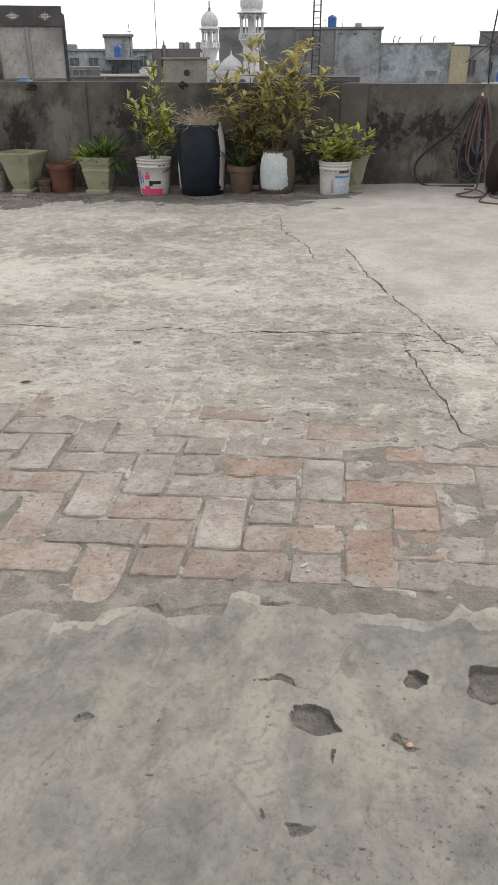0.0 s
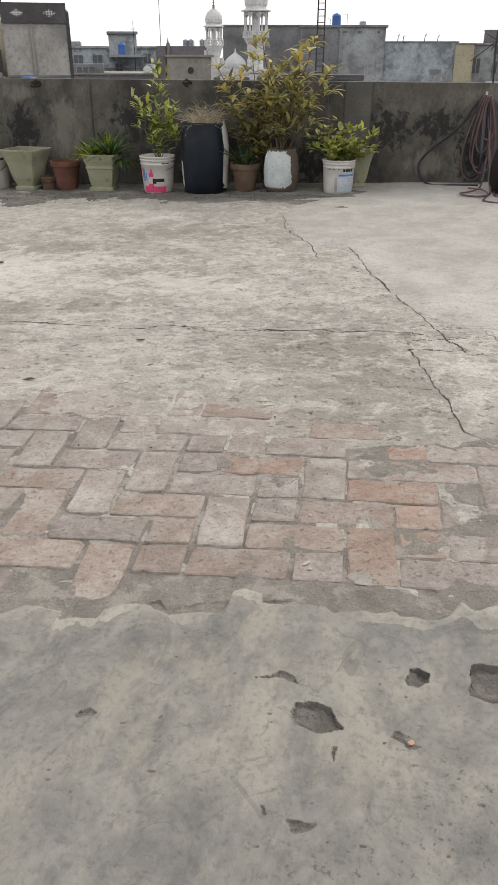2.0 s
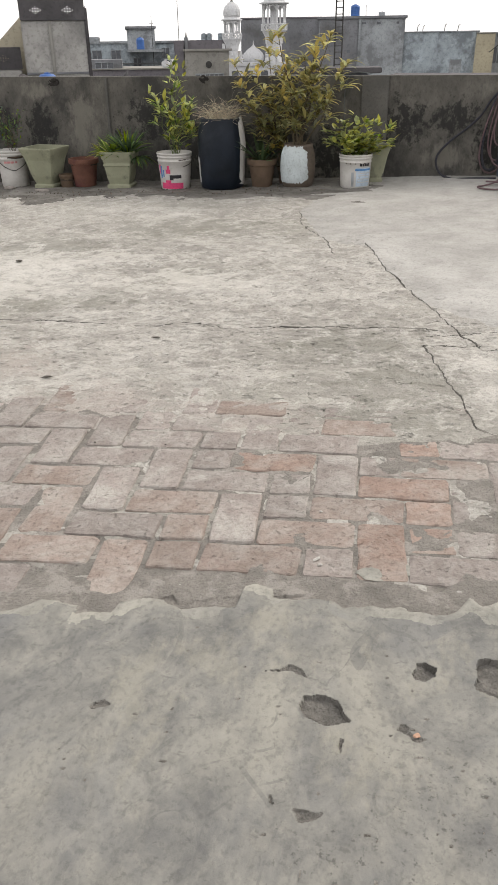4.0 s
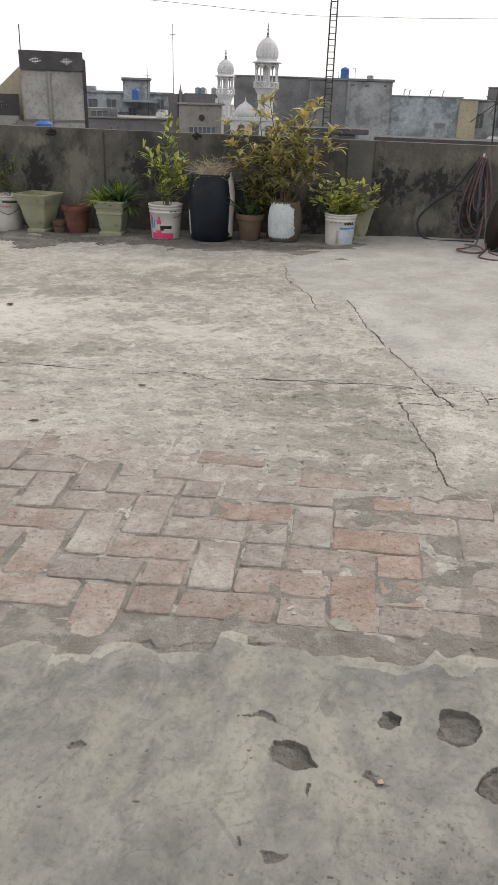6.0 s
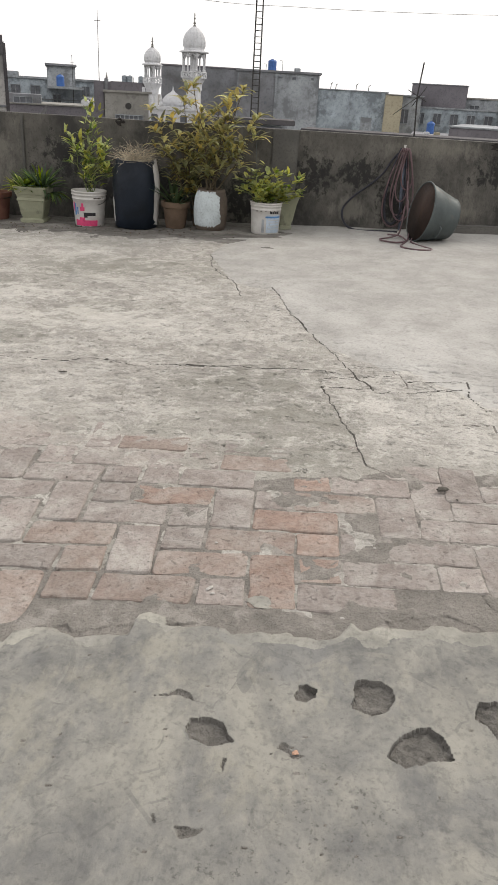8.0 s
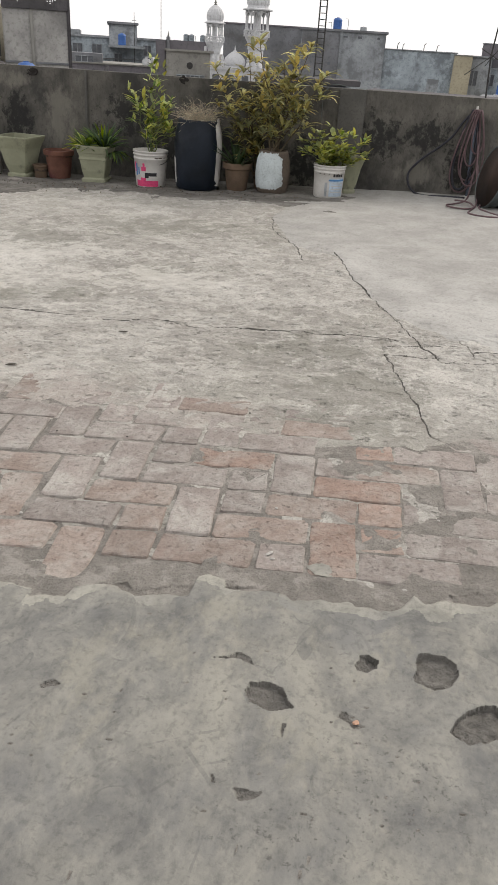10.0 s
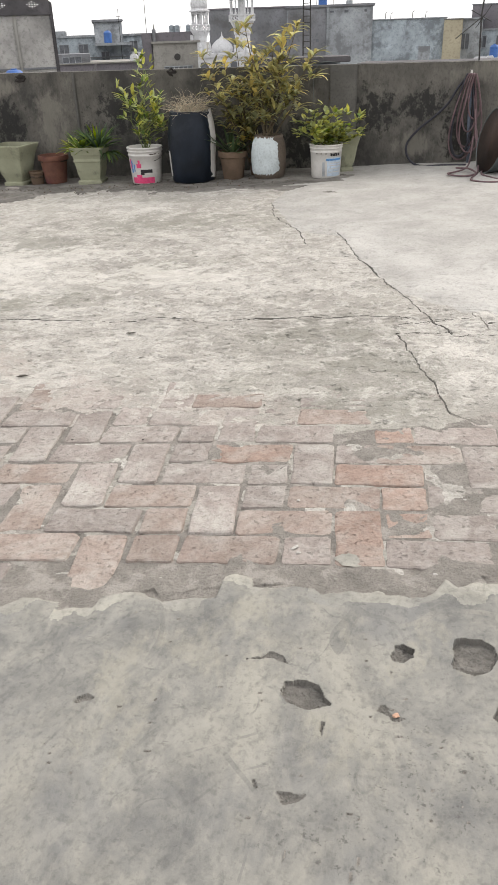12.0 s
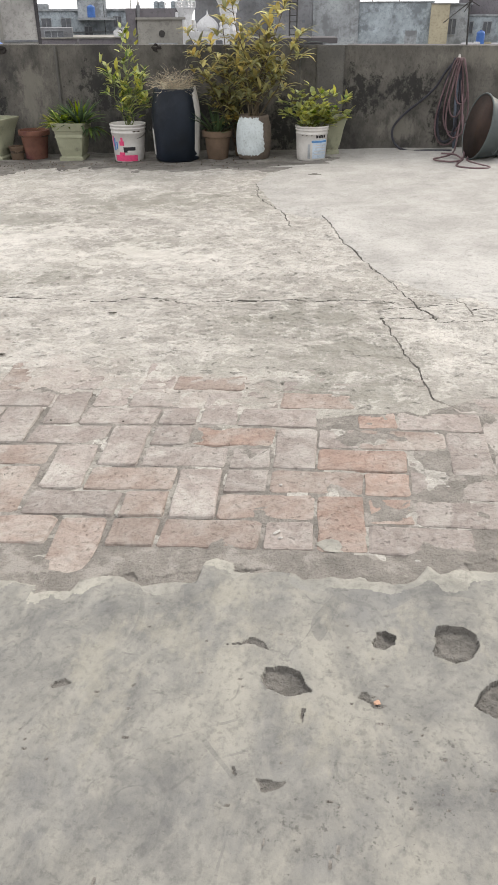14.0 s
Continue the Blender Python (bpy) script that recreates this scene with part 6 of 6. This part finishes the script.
part("bracket", tube([(-0.2, 0.05, 6.0), (-0.16, 0.05, 6.42), (0.1, 0.05, 6.45), (0.12, 0.05, 6.1)], 0.02, 6), IRON, mast)

# left: domed roof and far roofs
lw = thing("white_pavilion", pose(-25.0, 40, BASE, 0, 0, 32), "pale arched pavilion with a pinkish sloping roof", "pavilion")
part("wall", box(-2.6, 0.95, 0, 3, 0, 2.3 - BASE, 0.03), WHITEWASH, lw)
part("eave", box(-2.7, 1.12, -0.2, 3.1, 2.3 - BASE, 2.48 - BASE, 0.03), FAR_PALE, lw)
bm = bmesh.new()
vs = [bm.verts.new(q) for q in ((-2.7, -0.2, 2.48 - BASE), (1.1, -0.2, 2.48 - BASE), (1.1, 3.0, 2.48 - BASE), (-2.7, 3.0, 2.48 - BASE), (-2.2, 0.6, 2.98 - BASE), (0.85, 0.6, 2.98 - BASE), (0.85, 2.4, 2.98 - BASE), (-2.2, 2.4, 2.98 - BASE))]
for q in ((0, 1, 5, 4), (1, 2, 6, 5), (2, 3, 7, 6), (3, 0, 4, 7), (4, 5, 6, 7)):
    bm.faces.new([vs[i] for i in q])
part("roof", bm, mt("pinkish_tiles", (0.30, 0.22, 0.2), 0.15, 2, 12, 0.9, 0.3), lw)
part("balcony", box(-2.6, 1.35, -0.5, 0.0, 1.15 - BASE, 1.3 - BASE, 0.03), WHITEWASH, lw)
for k in range(4):
    x = -2.2 + k * 0.95
    part("arch", lathe([(0.3, -0.05), (0.3, 0.05), (0.0001, 0.05)], 20), DARK_OPENING, lw, at=pose(x, -0.02, 0.35 - BASE, 90))
    part("arch", box(x - 0.22, x + 0.22, -0.03, 0.02, 1.45 - BASE, 2.15 - BASE, 0.08), FAR_PALE, lw)
    part("opening", box(x - 0.3, x + 0.3, -0.06, 0.02, -1.2 - BASE, 0.35 - BASE), DARK_OPENING, lw)
fl = house("far_house", -31.0, -27.9, 50, 1.5, 5, FAR_GREY, "grey far house with a projecting roof", 0.0)
part("roof_edge", box(-0.2, 3.4, -0.6, 5, 1.5 - BASE, 1.88 - BASE, 0.03), FAR_GREY, fl)
water_tank(-29.5, 52.0, 1.88, 0.24, 0.5)

# leaning aerial and overhead cable
aerial = thing("tv_aerial", (1.06, 10, 0.33), "thin black leaning aerial pole with crossed rods", "antenna")
part("pole", tube([(0.0, 0, -0.01), (-0.05, 0, 0.87), (-0.02, 0, 1.23)], 0.012, 6, 0.008), IRON, aerial)
for q in (((-0.32, -0.1, 0.65), (0.0, 0, 0.89)), ((-0.16, 0.05, 0.93), (0.06, -0.05, 0.81)), ((-0.1, 0, 0.75), (0.05, 0, 0.97))):
    part("rod", tube(q, 0.005, 5), IRON, aerial)
wire = part("overhead_cable", tube(spline([(-9.6, 9.3, 2.68), (-7.5, 9, 2.5), (-5.16, 9, 2.28), (-4.8, 9, 2.25), (-4.44, 9, 2.19), (-3.74, 9, 2.15), (-3.06, 9, 2.11), (-2.39, 9, 2.06), (-1.75, 9, 2.01), (-1.12, 9, 1.97), (-0.51, 9, 1.965), (0.3, 9, 1.96), (1.84, 9, 1.985), (5, 9, 2.1)], 5), 0.0022, 5), IRON, smooth=True)
tagged(wire, "thin dark overhead cable strung above the roofs", "cable")
cable_post = part("cable_post", tube([(-9.6, 9.3, 0.3), (-9.6, 9.3, 2.75)], 0.03, 8), IRON, smooth=True)
tagged(cable_post, "plain iron post on the next roof holding a cable", "post")


# ---- bricks, last ----
def brick_mesh(k, half=False):
    """A worn brick: rounded corners, chipped edges, a slightly hollow top."""
    rnd = random.Random(200 + k)
    L, W_ = (CELL - 0.006 if half else CELL * 2 - 0.007), CELL - 0.007
    ring = []
    for sx, sy in ((-1, -1), (1, -1), (1, 1), (-1, 1)):
        r = rnd.uniform(0.006, 0.016)
        ends = [(sx * (L / 2 - r), sy * W_ / 2), (sx * (L / 2 - r * 0.3), sy * (W_ / 2 - r * 0.3)), (sx * L / 2, sy * (W_ / 2 - r))]
        ring += ends[::-1] if sx * sy > 0 else ends
        if sy == -1 and sx == -1 or sy == 1 and sx == 1:
            ring += [(sx * L * q * 0.5, sy * W_ / 2) for q in ((0.35, -0.3) if not half else (0.0,))]
    n = len(ring)
    ring.sort(key=lambda q: math.atan2(q[1] * L / W_, q[0]))
    wear = [rnd.uniform(-0.0035, 0.002) for _ in ring]
    verts, faces = [], []
    for z, ins in ((-0.05, 0.0), (-0.007, 0.0), (-0.0012, 0.003), (0.0, 0.009)):
        for (x, y), w in zip(ring, wear):
            d = math.hypot(x, y)
            f = 1 - (ins - w * (z > -0.04)) / d
            verts.append((x * f, y * f, z + (rnd.uniform(-0.0012, 0.0008) if z > -0.002 else 0)))
    for r in range(3):
        for i in range(n):
            i2 = (i + 1) % n
            faces.append((r * n + i, r * n + i2, (r + 1) * n + i2, (r + 1) * n + i))
    verts.append((rnd.uniform(-0.01, 0.01), 0, rnd.uniform(-0.0012, 0.0006)))
    for i in range(n):
        faces.append((3 * n + i, 3 * n + (i + 1) % n, 4 * n))
    return verts, faces


def build_bricks():
    kinds = []
    for m_ in (BRICK, BRICK_RED, BRICK_TAN):
        for k in range(6):
            v, f = brick_mesh(k)
            kinds.append(mesh_of("brick", v, f, (m_,)))
    halves = [mesh_of("brick", *brick_mesh(20 + k, True), (m_,)) for m_ in (BRICK, BRICK_TAN, BRICK_RED) for k in range(3)]
    split = {("V", 0, 2), ("V", -2, 4), ("V", 2, 4), ("V", -2, 0), ("V", 3, 1)}
    red = {("H", -1, 3), ("H", 2, 2), ("V", 3, 1), ("V", 2, 0), ("V", 3, 5)}
    tan = {("H", 3, 3), ("H", 1, 1), ("V", -2, 0), ("H", -3, 1), ("H", -5, -1), ("V", -6, 0), ("H", -6, 2), ("H", 0, 0)}
    rnd = random.Random(77)
    tilt = Matrix.Rotation(math.atan(-0.0408), 4, "Y") @ Matrix.Rotation(math.atan(0.0059), 4, "X")
    ex, ey = [e[0] for e in EDGE], [e[1] for e in EDGE]
    for j in range(-5, 14):
        for i in range(-16, 13):
            k = (i - j) % 4
            if k == 0:
                cx, cy, turn, tag, grow = i + 1.0, j + 0.5, 0, "H", (1.06, 1.0, 1)
            elif k == 2:
                cx, cy, turn, tag, grow = i + 0.5, j + 0.0, 90, "V", (1.0, 1.06, 1)
            else:
                continue
            x, y = bond(cx, cy)
            if y < np.interp(x, ex, ey) + (0.09 if k == 0 else 0.07) or y > (2.3 if x < 0.2 else 2.15) or not -2.3 < x < 1.25:
                continue
            (xa, ya), (xb, yb) = bond(cx - 0.5, cy), bond(cx + 0.5, cy)
            lean = math.degrees(math.atan2(yb - ya, xb - xa)) + (math.degrees(0.04) if k == 2 else 0)
            code = (tag, i, j)
            first = 6 if code in red else 12 if code in tan or rnd.random() < 0.12 else 0
            low = tag == "V" and y < np.interp(x, ex, ey) + 0.15
            if code in split or low:
                for d in (0.5,) if low else (-0.5, 0.5):
                    hx, hy = bond(cx + (d if tag == "H" else 0), cy + (d if tag == "V" else 0))
                    ob = new("brick", halves[(2 if code in red else 1 if code in tan else 0) * 3 + rnd.randrange(3)])
                    ob.matrix_basis = Matrix.Translation((hx, hy, gz(hx, hy) + rnd.uniform(-0.002, 0.002))) @ tilt @ pose(0, 0, 0, 0, 0, turn + lean + rnd.uniform(-1.2, 1.2)) @ Matrix.Diagonal((*grow, 1))
                    ob.parent = floor_ob
                continue
            ob = new("brick", kinds[first + rnd.randrange(6)])
            sink = rnd.uniform(-0.003, 0.0018)
            ob.matrix_basis = Matrix.Translation((x, y, gz(x, y) + sink)) @ tilt @ pose(0, 0, 0, rnd.uniform(-0.7, 0.7), rnd.uniform(-0.4, 0.4), turn + lean + rnd.uniform(-0.9, 0.9) + 180 * rnd.randrange(2)) @ Matrix.Diagonal((*grow, 1))
            ob.parent = floor_ob


build_bricks()
